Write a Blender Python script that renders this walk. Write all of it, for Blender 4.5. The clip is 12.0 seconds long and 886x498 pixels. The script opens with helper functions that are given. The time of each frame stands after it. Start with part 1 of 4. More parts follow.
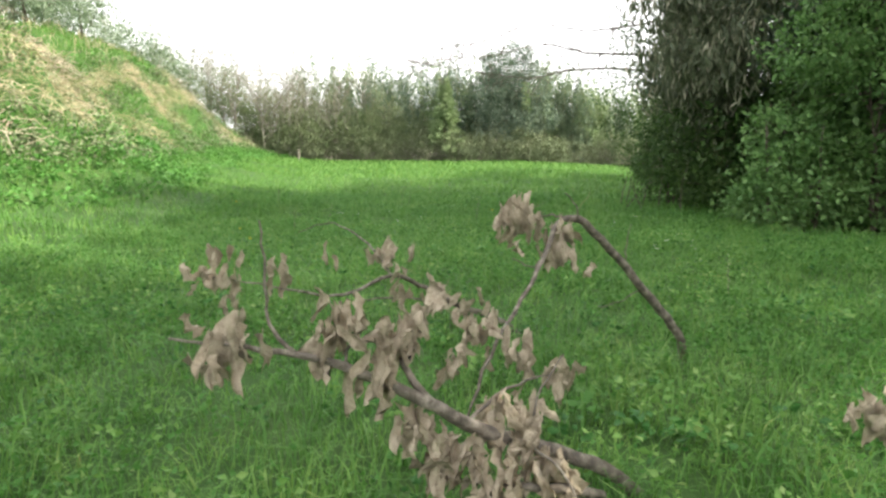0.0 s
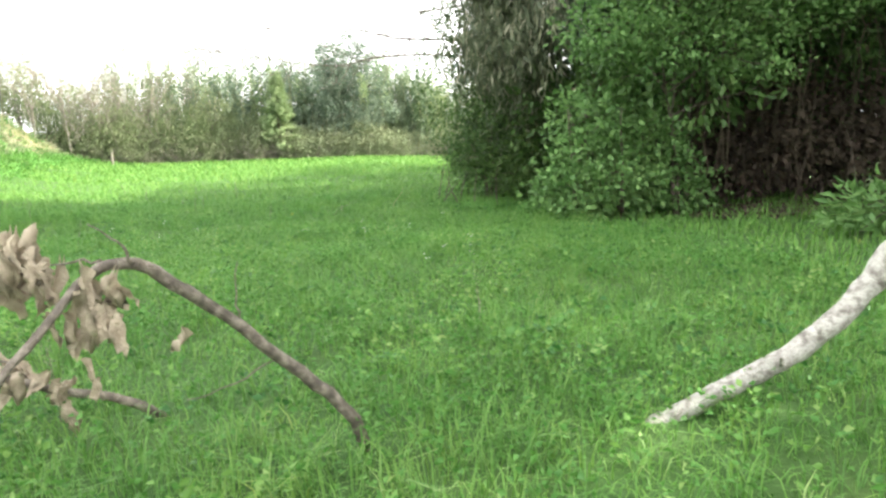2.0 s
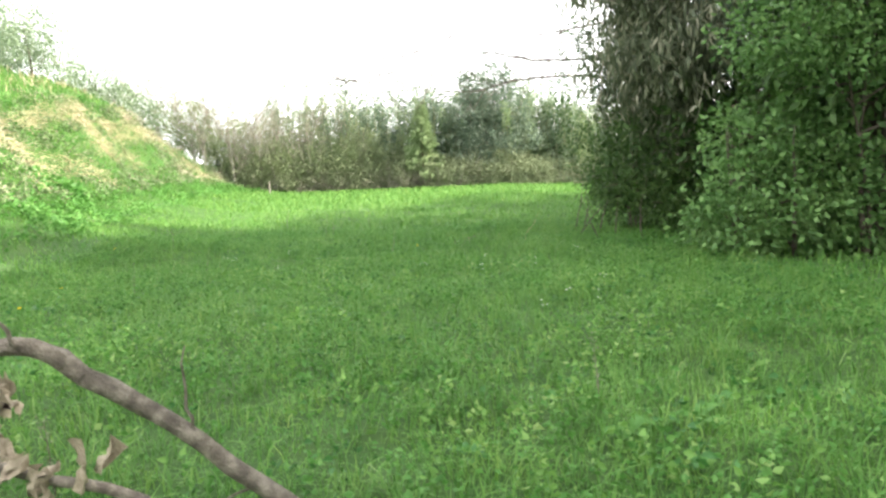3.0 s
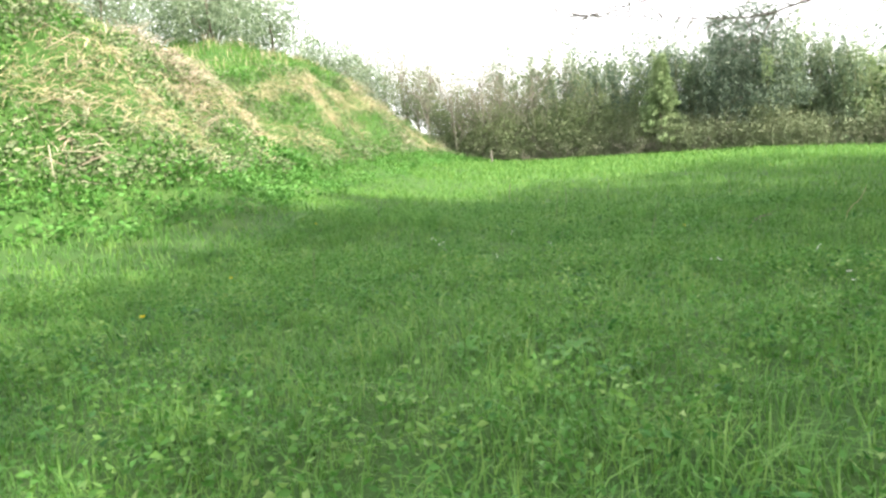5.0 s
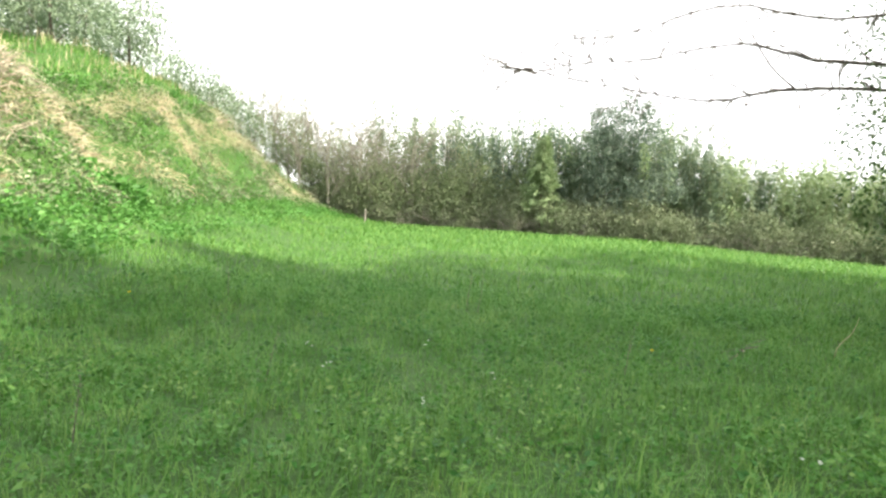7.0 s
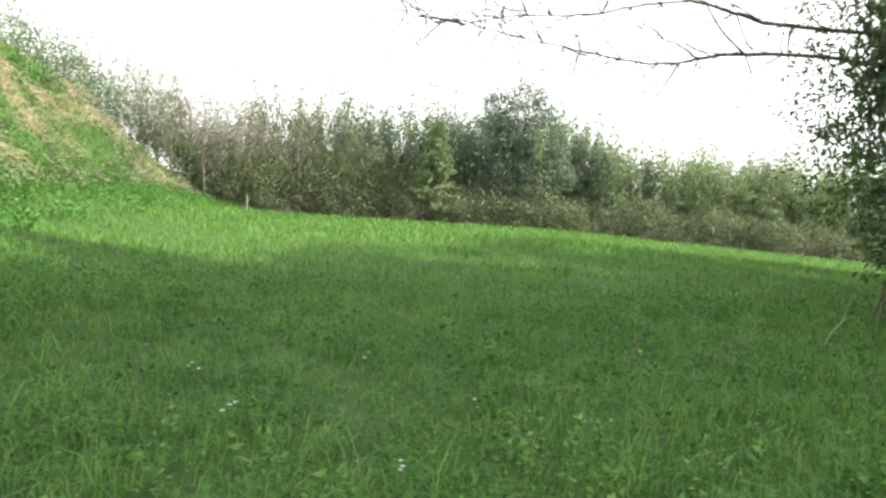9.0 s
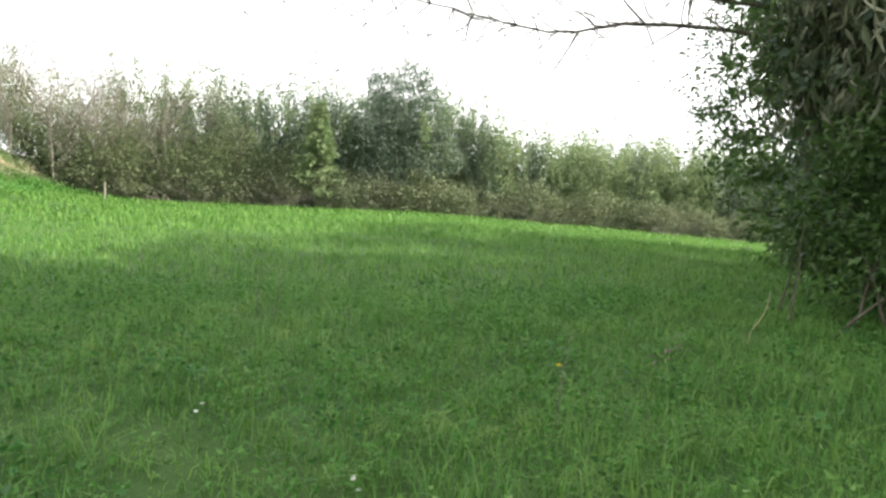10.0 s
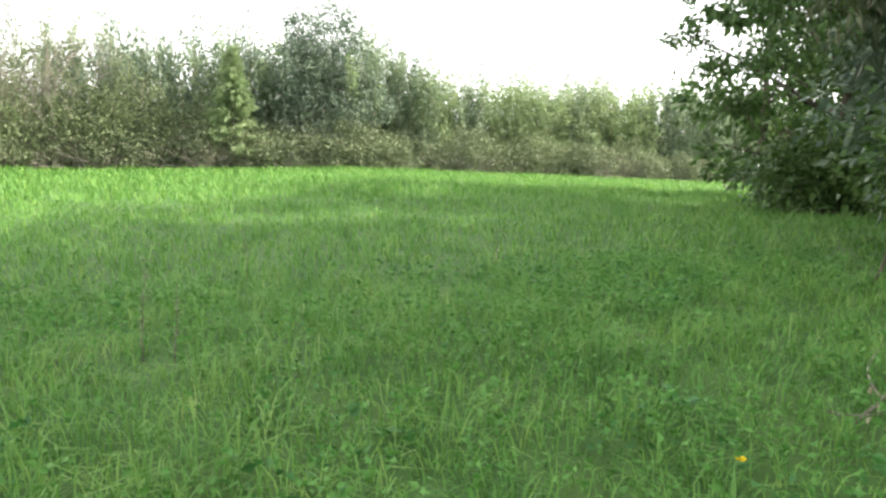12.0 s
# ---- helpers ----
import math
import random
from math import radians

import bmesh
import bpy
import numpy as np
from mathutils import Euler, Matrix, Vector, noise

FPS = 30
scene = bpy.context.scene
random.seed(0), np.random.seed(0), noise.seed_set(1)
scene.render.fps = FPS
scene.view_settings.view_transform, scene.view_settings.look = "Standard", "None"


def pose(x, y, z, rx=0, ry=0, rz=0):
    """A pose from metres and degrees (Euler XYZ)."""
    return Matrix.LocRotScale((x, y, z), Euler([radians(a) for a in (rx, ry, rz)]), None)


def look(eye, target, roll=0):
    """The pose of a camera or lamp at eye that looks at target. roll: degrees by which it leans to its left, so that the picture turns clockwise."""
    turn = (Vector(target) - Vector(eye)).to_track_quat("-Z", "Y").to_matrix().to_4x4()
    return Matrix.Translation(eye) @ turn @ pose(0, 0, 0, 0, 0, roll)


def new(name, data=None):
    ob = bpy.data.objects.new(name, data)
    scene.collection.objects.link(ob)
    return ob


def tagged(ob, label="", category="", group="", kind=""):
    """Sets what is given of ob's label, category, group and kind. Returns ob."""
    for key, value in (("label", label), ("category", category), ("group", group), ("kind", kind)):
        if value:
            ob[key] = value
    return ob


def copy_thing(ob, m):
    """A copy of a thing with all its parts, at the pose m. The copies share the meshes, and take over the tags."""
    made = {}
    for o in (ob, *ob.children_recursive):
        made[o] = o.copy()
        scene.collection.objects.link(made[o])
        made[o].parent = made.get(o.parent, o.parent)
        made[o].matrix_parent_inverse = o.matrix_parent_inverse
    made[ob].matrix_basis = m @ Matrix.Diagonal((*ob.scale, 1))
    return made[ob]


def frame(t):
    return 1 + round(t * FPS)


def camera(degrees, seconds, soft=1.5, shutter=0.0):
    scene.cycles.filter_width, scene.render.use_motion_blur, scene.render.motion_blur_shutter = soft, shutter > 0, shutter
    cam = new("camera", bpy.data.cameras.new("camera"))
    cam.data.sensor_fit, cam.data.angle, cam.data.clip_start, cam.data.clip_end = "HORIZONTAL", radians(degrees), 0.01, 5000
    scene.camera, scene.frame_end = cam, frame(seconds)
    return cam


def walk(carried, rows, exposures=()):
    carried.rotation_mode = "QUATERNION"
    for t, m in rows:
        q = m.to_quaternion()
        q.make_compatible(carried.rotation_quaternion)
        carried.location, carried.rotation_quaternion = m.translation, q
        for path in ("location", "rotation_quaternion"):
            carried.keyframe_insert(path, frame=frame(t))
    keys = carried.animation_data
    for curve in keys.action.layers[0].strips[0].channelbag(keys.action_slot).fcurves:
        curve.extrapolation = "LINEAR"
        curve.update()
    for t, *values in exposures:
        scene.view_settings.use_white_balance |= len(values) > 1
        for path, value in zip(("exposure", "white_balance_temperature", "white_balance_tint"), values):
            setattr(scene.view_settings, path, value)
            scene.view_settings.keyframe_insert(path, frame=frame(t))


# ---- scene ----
cam = camera(67.7, 12.0, 2.6)
PATH = [
    (0, (0.497, 1.479, 1.422), (0.515, 3.453, 1.099), 0.1),
    (0.5, (0.967, 1.575, 1.411), (1.634, 3.431, 1.083), 1.9),
    (1, (1.228, 2.045, 1.327), (1.895, 3.896, 0.967), 0.8),
    (1.5, (1.49, 2.407, 1.414), (2.097, 4.286, 1.094), -1.9),
    (2, (1.83, 2.752, 1.396), (2.248, 4.677, 1.049), -1.9),
    (2.5, (2.033, 3.245, 1.345), (2.198, 5.219, 1.071), -1.5),
    (3, (2.237, 3.66, 1.357), (2.226, 5.644, 1.109), -2.6),
    (3.5, (2.406, 4.056, 1.298), (2.072, 5.999, 0.964), -3.5),
    (5.5, (1.157, 7.218, 1.156), (0.455, 9.067, 0.86), -4.5),
    (6, (0.819, 7.878, 1.131), (0.048, 9.693, 0.799), -4.9),
    (6.5, (0.549, 8.485, 1.199), (-0.168, 10.329, 0.904), -0.5),
    (7, (0.373, 9.052, 1.245), (0.125, 11.033, 1.118), 3.4),
    (9, (-0.219, 10.658, 1.01), (-0.114, 12.651, 0.878), 3.4),
    (9.5, (-0.071, 11.197, 1.052), (0.443, 13.128, 0.955), 2.8),
    (10, (-0.054, 11.792, 1.024), (0.387, 13.736, 0.863), 2.7),
    (10.5, (-0.077, 12.376, 1.019), (0.526, 14.273, 0.83), 2.3),
    (11, (-0.082, 12.989, 1.036), (0.388, 14.919, 0.802), 0.4),
    (11.5, (-0.1, 13.57, 1.034), (0.509, 15.46, 0.794), 1.1),
    (12, (0.041, 14.172, 0.978), (0.687, 16.041, 0.678), 0.1),
]
EXPOSURE = 1.38
walk(cam, [(t, look(eye, target, roll)) for t, eye, target, roll in PATH], [(t, EXPOSURE + e) for t, e in ((0, -0.2), (0.5, 0.1), (1.2, 0.55), (2, 0.6), (3, 0.35), (5.5, 0.1), (7, 0.0), (9.5, -0.45), (10.5, -0.25), (11.2, 0.0), (12, 0.08))])

# ---- sky and sun ----
SUN_ELEVATION = radians(36)
SUN_FROM = Vector((1.0, -0.12, 0)).normalized() * math.cos(SUN_ELEVATION) + Vector((0, 0, math.sin(SUN_ELEVATION)))
world = bpy.data.worlds.new("sky")
scene.world = world
world.use_nodes = True
sky = world.node_tree.nodes.new("ShaderNodeTexSky")
sky.sky_type, sky.sun_disc, sky.sun_elevation = "NISHITA", False, SUN_ELEVATION
sky.sun_rotation = math.atan2(SUN_FROM.x, SUN_FROM.y)
sky.air_density, sky.dust_density = 1.0, 4.0
# thin bright cloud over nearly all of the sky
wn, wl = world.node_tree.nodes, world.node_tree.links
spread = wn.new("ShaderNodeTexCoord")
cloud = wn.new("ShaderNodeTexNoise")
cloud.inputs["Scale"].default_value, cloud.inputs["Detail"].default_value = 1.6, 6
wl.new(spread.outputs["Generated"], cloud.inputs["Vector"])
cover = wn.new("ShaderNodeMapRange")
cover.inputs[1].default_value, cover.inputs[2].default_value, cover.inputs[3].default_value, cover.inputs[4].default_value = 0.3, 0.5, 0.35, 1.0
wl.new(cloud.outputs[0], cover.inputs[0])
veil = wn.new("ShaderNodeMix")
veil.data_type = "RGBA"
veil.inputs[7].default_value = (9.0, 9.0, 8.9, 1)
wl.new(cover.outputs[0], veil.inputs[0])
wl.new(sky.outputs[0], veil.inputs[6])
wl.new(veil.outputs[2], wn["Background"].inputs[0])
wn["Background"].inputs[1].default_value = 0.13
sun = new("sun", bpy.data.lights.new("sun", "SUN"))
sun.data.energy, sun.data.angle, sun.data.color = 6.0, radians(0.6), (1.0, 0.93, 0.78)
sun.matrix_world = look(SUN_FROM * 60, (0, 0, 0))


# ---- materials ----
def material(name, stops, rough=0.7, thin=0.0, scale=3.0, bump=0.0, bump_scale=30.0, island=0.6, gloss=0.3):
    """A surface whose colour runs over the stops by a random value per piece and by noise in the place."""
    m = bpy.data.materials.new(name)
    m.use_nodes = True
    nodes, links = m.node_tree.nodes, m.node_tree.links
    bsdf, out = nodes["Principled BSDF"], nodes["Material Output"]
    geo = nodes.new("ShaderNodeNewGeometry")
    coarse = nodes.new("ShaderNodeTexNoise")
    coarse.inputs["Scale"].default_value, coarse.inputs["Detail"].default_value = scale, 5
    links.new(geo.outputs["Position"], coarse.inputs["Vector"])
    spread = nodes.new("ShaderNodeMapRange")
    spread.inputs[1].default_value, spread.inputs[2].default_value = 0.28, 0.72
    links.new(coarse.outputs[0], spread.inputs[0])
    mix = nodes.new("ShaderNodeMix")
    mix.inputs[0].default_value = island
    links.new(spread.outputs[0], mix.inputs[2])
    links.new(geo.outputs["Random Per Island"], mix.inputs[3])
    ramp = nodes.new("ShaderNodeValToRGB")
    while len(ramp.color_ramp.elements) < len(stops):
        ramp.color_ramp.elements.new(0.5)
    for e, (at, c) in zip(ramp.color_ramp.elements, stops):
        e.position, e.color = at, (*c, 1)
    links.new(mix.outputs[0], ramp.inputs[0])
    links.new(ramp.outputs[0], bsdf.inputs["Base Color"])
    bsdf.inputs["Roughness"].default_value = rough
    bsdf.inputs["Specular IOR Level"].default_value = gloss
    if bump:
        fine = nodes.new("ShaderNodeTexNoise")
        fine.inputs["Scale"].default_value, fine.inputs["Detail"].default_value = bump_scale, 6
        links.new(geo.outputs["Position"], fine.inputs["Vector"])
        b = nodes.new("ShaderNodeBump")
        b.inputs["Strength"].default_value, b.inputs["Distance"].default_value = bump, 0.02
        links.new(fine.outputs[0], b.inputs["Height"])
        links.new(b.outputs[0], bsdf.inputs["Normal"])
    if thin:
        through_leaf = nodes.new("ShaderNodeBsdfTranslucent")
        links.new(ramp.outputs[0], through_leaf.inputs["Color"])
        both = nodes.new("ShaderNodeMixShader")
        both.inputs[0].default_value = thin
        links.new(bsdf.outputs[0], both.inputs[1])
        links.new(through_leaf.outputs[0], both.inputs[2])
        links.new(both.outputs[0], out.inputs["Surface"])
    return m


GRASS = material("grass", [(0, (0.055, 0.14, 0.03)), (0.45, (0.108, 0.25, 0.05)), (0.85, (0.2, 0.34, 0.075)), (1, (0.36, 0.39, 0.14))], 0.55, 0.4, 3.2, island=0.42)
SOIL = material("soil", [(0, (0.02, 0.05, 0.01)), (0.5, (0.035, 0.085, 0.016)), (1, (0.07, 0.11, 0.03))], 0.9, 0, 1.5, 0.8, 25)
WEED = material("weed leaf", [(0, (0.045, 0.14, 0.025)), (0.6, (0.09, 0.235, 0.045)), (1, (0.16, 0.32, 0.08))], 0.55, 0.35, 2.0)
STRAW = material("dry grass", [(0, (0.3, 0.25, 0.15)), (0.5, (0.42, 0.355, 0.225)), (1, (0.58, 0.5, 0.34))], 0.7, 0.25, 0.7)
PINKISH = material("dead bramble", [(0, (0.22, 0.17, 0.12)), (0.6, (0.42, 0.34, 0.27)), (1, (0.62, 0.54, 0.45))], 0.8, 0.15, 0.7)
BARK = material("bark", [(0, (0.05, 0.04, 0.03)), (0.5, (0.11, 0.09, 0.07)), (1, (0.2, 0.17, 0.14))], 0.9, 0, 9, 1.0, 60, 0.1)
PALE_BARK = material("lichen bark", [(0, (0.13, 0.115, 0.1)), (0.3, (0.27, 0.25, 0.225)), (0.55, (0.4, 0.38, 0.345)), (1, (0.52, 0.5, 0.46))], 0.9, 0, 24, 1.0, 70, 0.02)
TWIG = material("twig bark", [(0, (0.07, 0.06, 0.05)), (0.5, (0.16, 0.135, 0.11)), (1, (0.34, 0.3, 0.25))], 0.85, 0, 25, 0.8, 120, 0.1)
DEAD_LEAF = material("dead leaf", [(0, (0.1, 0.07, 0.045)), (0.35, (0.34, 0.275, 0.2)), (0.7, (0.6, 0.51, 0.39)), (1, (0.82, 0.75, 0.62))], 0.7, 0.15, 22, 0.8, 90)
BAMBOO = material("bamboo leaf", [(0, (0.09, 0.14, 0.08)), (0.5, (0.17, 0.235, 0.14)), (0.85, (0.27, 0.33, 0.21)), (1, (0.48, 0.49, 0.36))], 0.5, 0.3, 0.5)
LIGHT_BAMBOO = material("light bamboo leaf", [(0, (0.13, 0.2, 0.085)), (0.5, (0.235, 0.32, 0.15)), (1, (0.4, 0.47, 0.26))], 0.5, 0.35, 0.5)
DARK_LEAF = material("evergreen leaf", [(0, (0.07, 0.115, 0.085)), (0.5, (0.14, 0.195, 0.135)), (1, (0.26, 0.31, 0.22))], 0.45, 0.25, 0.9)
FRESH_LEAF = material("fresh leaf", [(0, (0.06, 0.14, 0.04)), (0.5, (0.13, 0.25, 0.075)), (0.9, (0.21, 0.35, 0.115)), (1, (0.34, 0.46, 0.18))], 0.5, 0.35, 0.8)
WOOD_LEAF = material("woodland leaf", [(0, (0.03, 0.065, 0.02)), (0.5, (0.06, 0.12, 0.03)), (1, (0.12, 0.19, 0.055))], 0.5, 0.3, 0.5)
BRAMBLE = material("bramble leaf", [(0, (0.085, 0.115, 0.058)), (0.4, (0.15, 0.19, 0.1)), (0.78, (0.24, 0.27, 0.155)), (1, (0.44, 0.43, 0.33))], 0.6, 0.2, 0.45)
OLIVE = material("olive leaf", [(0, (0.11, 0.155, 0.07)), (0.5, (0.175, 0.225, 0.11)), (1, (0.28, 0.32, 0.18))], 0.6, 0.3, 0.45)
# brown dead growth, darkened in colour to stand for the wood's shaded interior
SHADED_DRY = material("shade-darkened dry undergrowth", [(0, (0.03, 0.024, 0.018)), (0.6, (0.075, 0.057, 0.042)), (1, (0.17, 0.13, 0.095))], 0.85, 0.1, 0.6)
BARE = material("bare twigs", [(0, (0.13, 0.115, 0.1)), (0.5, (0.22, 0.2, 0.17)), (1, (0.34, 0.31, 0.27))], 0.85, 0.0, 1.0)
PETAL = material("white petal", [(0, (0.7, 0.7, 0.66)), (1, (0.85, 0.85, 0.82))], 0.6, 0.3)
YELLOW = material("yellow petal", [(0, (0.75, 0.55, 0.02)), (1, (0.85, 0.7, 0.05))], 0.6, 0.3)
CULM = material("bamboo culm", [(0, (0.16, 0.17, 0.08)), (1, (0.34, 0.32, 0.17))], 0.5)

rng = np.random.default_rng(7)


# ---- mesh makers ----
def mesh_of(name, verts, counts, loops, mat):
    """A mesh from arrays: places, the corners of each face and their indices."""
    me = bpy.data.meshes.new(name)
    verts, counts, loops = np.asarray(verts, np.float32), np.asarray(counts, np.int32), np.asarray(loops, np.int32)
    me.vertices.add(len(verts)), me.loops.add(len(loops)), me.polygons.add(len(counts))
    me.vertices.foreach_set("co", verts.ravel())
    me.loops.foreach_set("vertex_index", loops)
    me.polygons.foreach_set("loop_start", np.r_[0, np.cumsum(counts)[:-1]].astype(np.int32))
    me.update(calc_edges=True)
    me.materials.append(mat)
    return me


def part_of(name, me, parent, label=""):
    ob = new(name, me)
    ob.parent = parent
    return tagged(ob, label)


def unit(v):
    return v / (np.linalg.norm(v, axis=-1, keepdims=True) + 1e-9)


def leaf_mesh(name, at, ahead, length, width, mat, fold=0.25):
    """One folded four-cornered leaf at each place, pointing ahead."""
    n = len(at)
    ahead = unit(ahead)
    side = unit(np.cross(ahead, unit(rng.normal(size=(n, 3)))))
    up = np.cross(side, ahead)
    L, W = np.broadcast_to(length, n)[:, None], np.broadcast_to(width, n)[:, None]
    mid = at + ahead * L * 0.45
    v = np.stack([at, mid + side * W / 2 + up * W * fold, at + ahead * L - up * L * 0.12, mid - side * W / 2 + up * W * fold], 1)
    base = np.arange(n)[:, None] * 4
    tri = np.concatenate([base + [0, 1, 2], base + [0, 2, 3]], 1)
    return mesh_of(name, v.reshape(-1, 3), np.full(2 * n, 3), tri.ravel(), mat)


def tube_arrays(lines, sides=7):
    """Tubes along lines of (place, radius), closed at their tips."""
    V, C, L, k = [], [], [], 0
    for line in lines:
        p = np.array([q[:3] for q in line], float)
        r = np.array([q[3] for q in line], float)
        d = unit(np.gradient(p, axis=0))
        ref = np.array((0.3, 0.2, 0.93)) if abs(d[0][2]) < 0.9 else np.array((1.0, 0.1, 0))
        a = unit(np.cross(d, ref))
        b = np.cross(d, a)
        th = np.arange(sides) * 2 * math.pi / sides
        wob = 1 + 0.06 * rng.normal(size=(len(p), sides))
        ring = p[:, None] + (r[:, None] * wob)[..., None] * (np.cos(th)[None, :, None] * a[:, None] + np.sin(th)[None, :, None] * b[:, None])
        V.append(ring.reshape(-1, 3))
        for i in range(len(p) - 1):
            for j in range(sides):
                L += [k + i * sides + j, k + i * sides + (j + 1) % sides, k + (i + 1) * sides + (j + 1) % sides, k + (i + 1) * sides + j]
                C.append(4)
        L += [k + j for j in range(sides)][::-1] + [k + (len(p) - 1) * sides + j for j in range(sides)]
        C += [sides, sides]
        k += len(p) * sides
    return np.concatenate(V), C, L


def tubes(name, lines, mat, sides=7):
    me = mesh_of(name, *tube_arrays(lines, sides), mat)
    me.polygons.foreach_set("use_smooth", np.ones(len(me.polygons), bool))
    return me


def smooth_line(points, steps=4, jitter=0.0):
    """A rounded line through the points (place and radius)."""
    p = np.array(points, float)
    ext = np.vstack([2 * p[0] - p[1], p, 2 * p[-1] - p[-2]])
    out = []
    for i in range(1, len(ext) - 2):
        for s in np.arange(steps) / steps:
            q = 0.5 * (2 * ext[i] + (ext[i + 1] - ext[i - 1]) * s + (2 * ext[i - 1] - 5 * ext[i] + 4 * ext[i + 1] - ext[i + 2]) * s * s
                       + (3 * ext[i] - ext[i - 1] - 3 * ext[i + 1] + ext[i + 2]) * s ** 3)
            q[:3] += rng.normal(size=3) * jitter
            q[3] = max(q[3], 0.001)
            out.append(q)
    return out + [p[-1]]


def wander(start, way, length, radius, steps=6, bend=0.25, lift=0.0):
    """A crooked, tapering limb."""
    p, d, out = np.array(start, float), unit(np.array(way, float)), []
    for i in range(steps + 1):
        out.append((*p, radius * (1 - 0.85 * i / steps)))
        d = unit(d + rng.normal(size=3) * bend + (0, 0, lift))
        p = p + d * length / steps
    return out


# ---- the lie of the land ----
BASE_Y, BASE_Z = (-60, 0, 5, 9, 14, 18, 25, 36, 46, 80), (0, 0, 0.06, 0.0, -0.22, -0.15, -0.27, -0.1, 0.05, 0.3)
FOOT_Y, FOOT_X = (-60, 5, 13, 17, 25, 33, 40, 46, 60), (-9, -7, -7.18, -5.9, -9.03, -9.42, -10.29, -9.7, -12)
RISE_D, RISE_Z = (-4, -2.5, 0, 1.5, 3, 5, 7, 12, 60), (0, 0.12, 0.51, 1.37, 3.55, 5.07, 6.06, 6.46, 6.86)
FADE_Y, FADE_Z = (-60, 16, 22, 27, 32, 36, 40, 44, 52, 80), (1, 1, 0.93, 0.87, 1.07, 1.04, 1.02, 0.52, 0.4, 0.3)


def ease(a, b, v):
    s = np.clip((v - a) / (b - a), 0, 1)
    return s * s * (3 - 2 * s)


def bank_depth(x, y):
    return np.interp(y, FOOT_Y, FOOT_X) - x + 0.35 * np.sin(y * 0.9) + 0.2 * np.sin(y * 2.3 + 1)


def ground_z(x, y):
    x, y = np.asarray(x, float), np.asarray(y, float)
    z = np.interp(y, BASE_Y, BASE_Z)
    z = z - 0.05 * np.clip(x - 6, 0, 24) * ease(16, 28, y)
    rough = 0.02 * np.sin(x * 1.7 + y * 0.6) * np.sin(y * 1.3 - x * 0.4) + 0.012 * np.sin(x * 3.9 + 2) * np.sin(y * 3.1)
    d = bank_depth(x, y)
    lumps = 0.18 * np.sin(x * 1.9 + y) * np.sin(y * 1.4 + 0.5) + 0.1 * np.sin(x * 4 + 1) * np.sin(y * 3.3)
    return z + rough + np.interp(d, RISE_D, RISE_Z) * np.interp(y, FADE_Y, FADE_Z) + lumps * ease(0.5, 2.5, d)


def spot(x, y, lift=0.0):
    return (x, y, float(ground_z(x, y)) + lift)


xs = np.concatenate([np.linspace(-400, -41, 12), np.arange(-40, 40.1, 0.4), np.linspace(41, 400, 12)])
ys = np.concatenate([np.linspace(-300, -21, 10), np.arange(-20, 60.1, 0.4), np.linspace(61, 600, 14)])
gx, gy = np.meshgrid(xs, ys)
idx = np.arange(gx.size).reshape(gx.shape)
quads = np.stack([idx[:-1, :-1], idx[:-1, 1:], idx[1:, 1:], idx[1:, :-1]], -1).reshape(-1, 4)
me = mesh_of("ground", np.stack([gx, gy, ground_z(gx, gy)], -1).reshape(-1, 3), np.full(len(quads), 4), quads.ravel(), SOIL)
me.polygons.foreach_set("use_smooth", np.ones(len(quads), bool))
ground = tagged(new("ground", me), "grassy meadow floor rising to a bank", "ground", kind="structure")


# ---- grass ----
def blade_mesh(name, x, y, height, width, mat, lean=0.45, hang=None):
    n = len(x)
    th = rng.uniform(0, 2 * math.pi, n)
    side = np.stack([np.cos(th), np.sin(th), np.zeros(n)], 1)
    out = np.stack([-np.sin(th), np.cos(th), np.zeros(n)], 1) * rng.uniform(0.1, lean * 2, n)[:, None]
    if hang is not None:
        out = out + np.array(hang)
    root = np.stack([x, y, ground_z(x, y) - 0.02], 1)
    up = np.array((0, 0, 1.0))
    H, W = height[:, None], width[:, None] if np.ndim(width) else width
    mid = root + (up * 0.62 + out * 0.32) * H
    tip = root + (up * rng.uniform(0.55, 0.98, (n, 1)) + out * 1.05) * H
    v = np.stack([root - side * W / 2, root + side * W / 2, mid + side * W * 0.42, mid - side * W * 0.42, tip], 1)
    b = np.arange(n)[:, None] * 5
    tri = np.concatenate([b + [0, 1, 2], b + [0, 2, 3], b + [3, 2, 4]], 1)
    return mesh_of(name, v.reshape(-1, 3), np.full(3 * n, 3), tri.ravel(), mat)


def scatter(x0, x1, y0, y1, per_m2, keep=None):
    n = int((x1 - x0) * (y1 - y0) * per_m2)
    x, y = rng.uniform(x0, x1, n), rng.uniform(y0, y1, n)
    if keep is not None:
        k = keep(x, y)
        x, y = x[k], y[k]
    return x, y


def patchy(x, y):
    """How lush the growth is, 0 to 1."""
    return 0.5 + 0.25 * np.sin(x * 1.3 + 1.7 * np.sin(y * 0.7)) + 0.25 * np.sin(y * 1.9 + 1.3 * np.sin(x * 1.1 + 2))


def tussock(x, y):
    """The small lumps of the sward, 0 to 1."""
    x, y = np.asarray(x) * 0.7, np.asarray(y) * 0.7
    a = np.sin(x * 7.1 + 2.2 * np.sin(y * 4.3 + 0.7 * x)) * np.sin(y * 6.3 + 2.0 * np.sin(x * 3.7))
    b = np.sin(x * 15 + 2 * np.sin(y * 11)) * np.sin(y * 13.7 + 2 * np.sin(x * 9.1))
    return np.clip(0.5 + 0.34 * a + 0.22 * b, 0, 1)


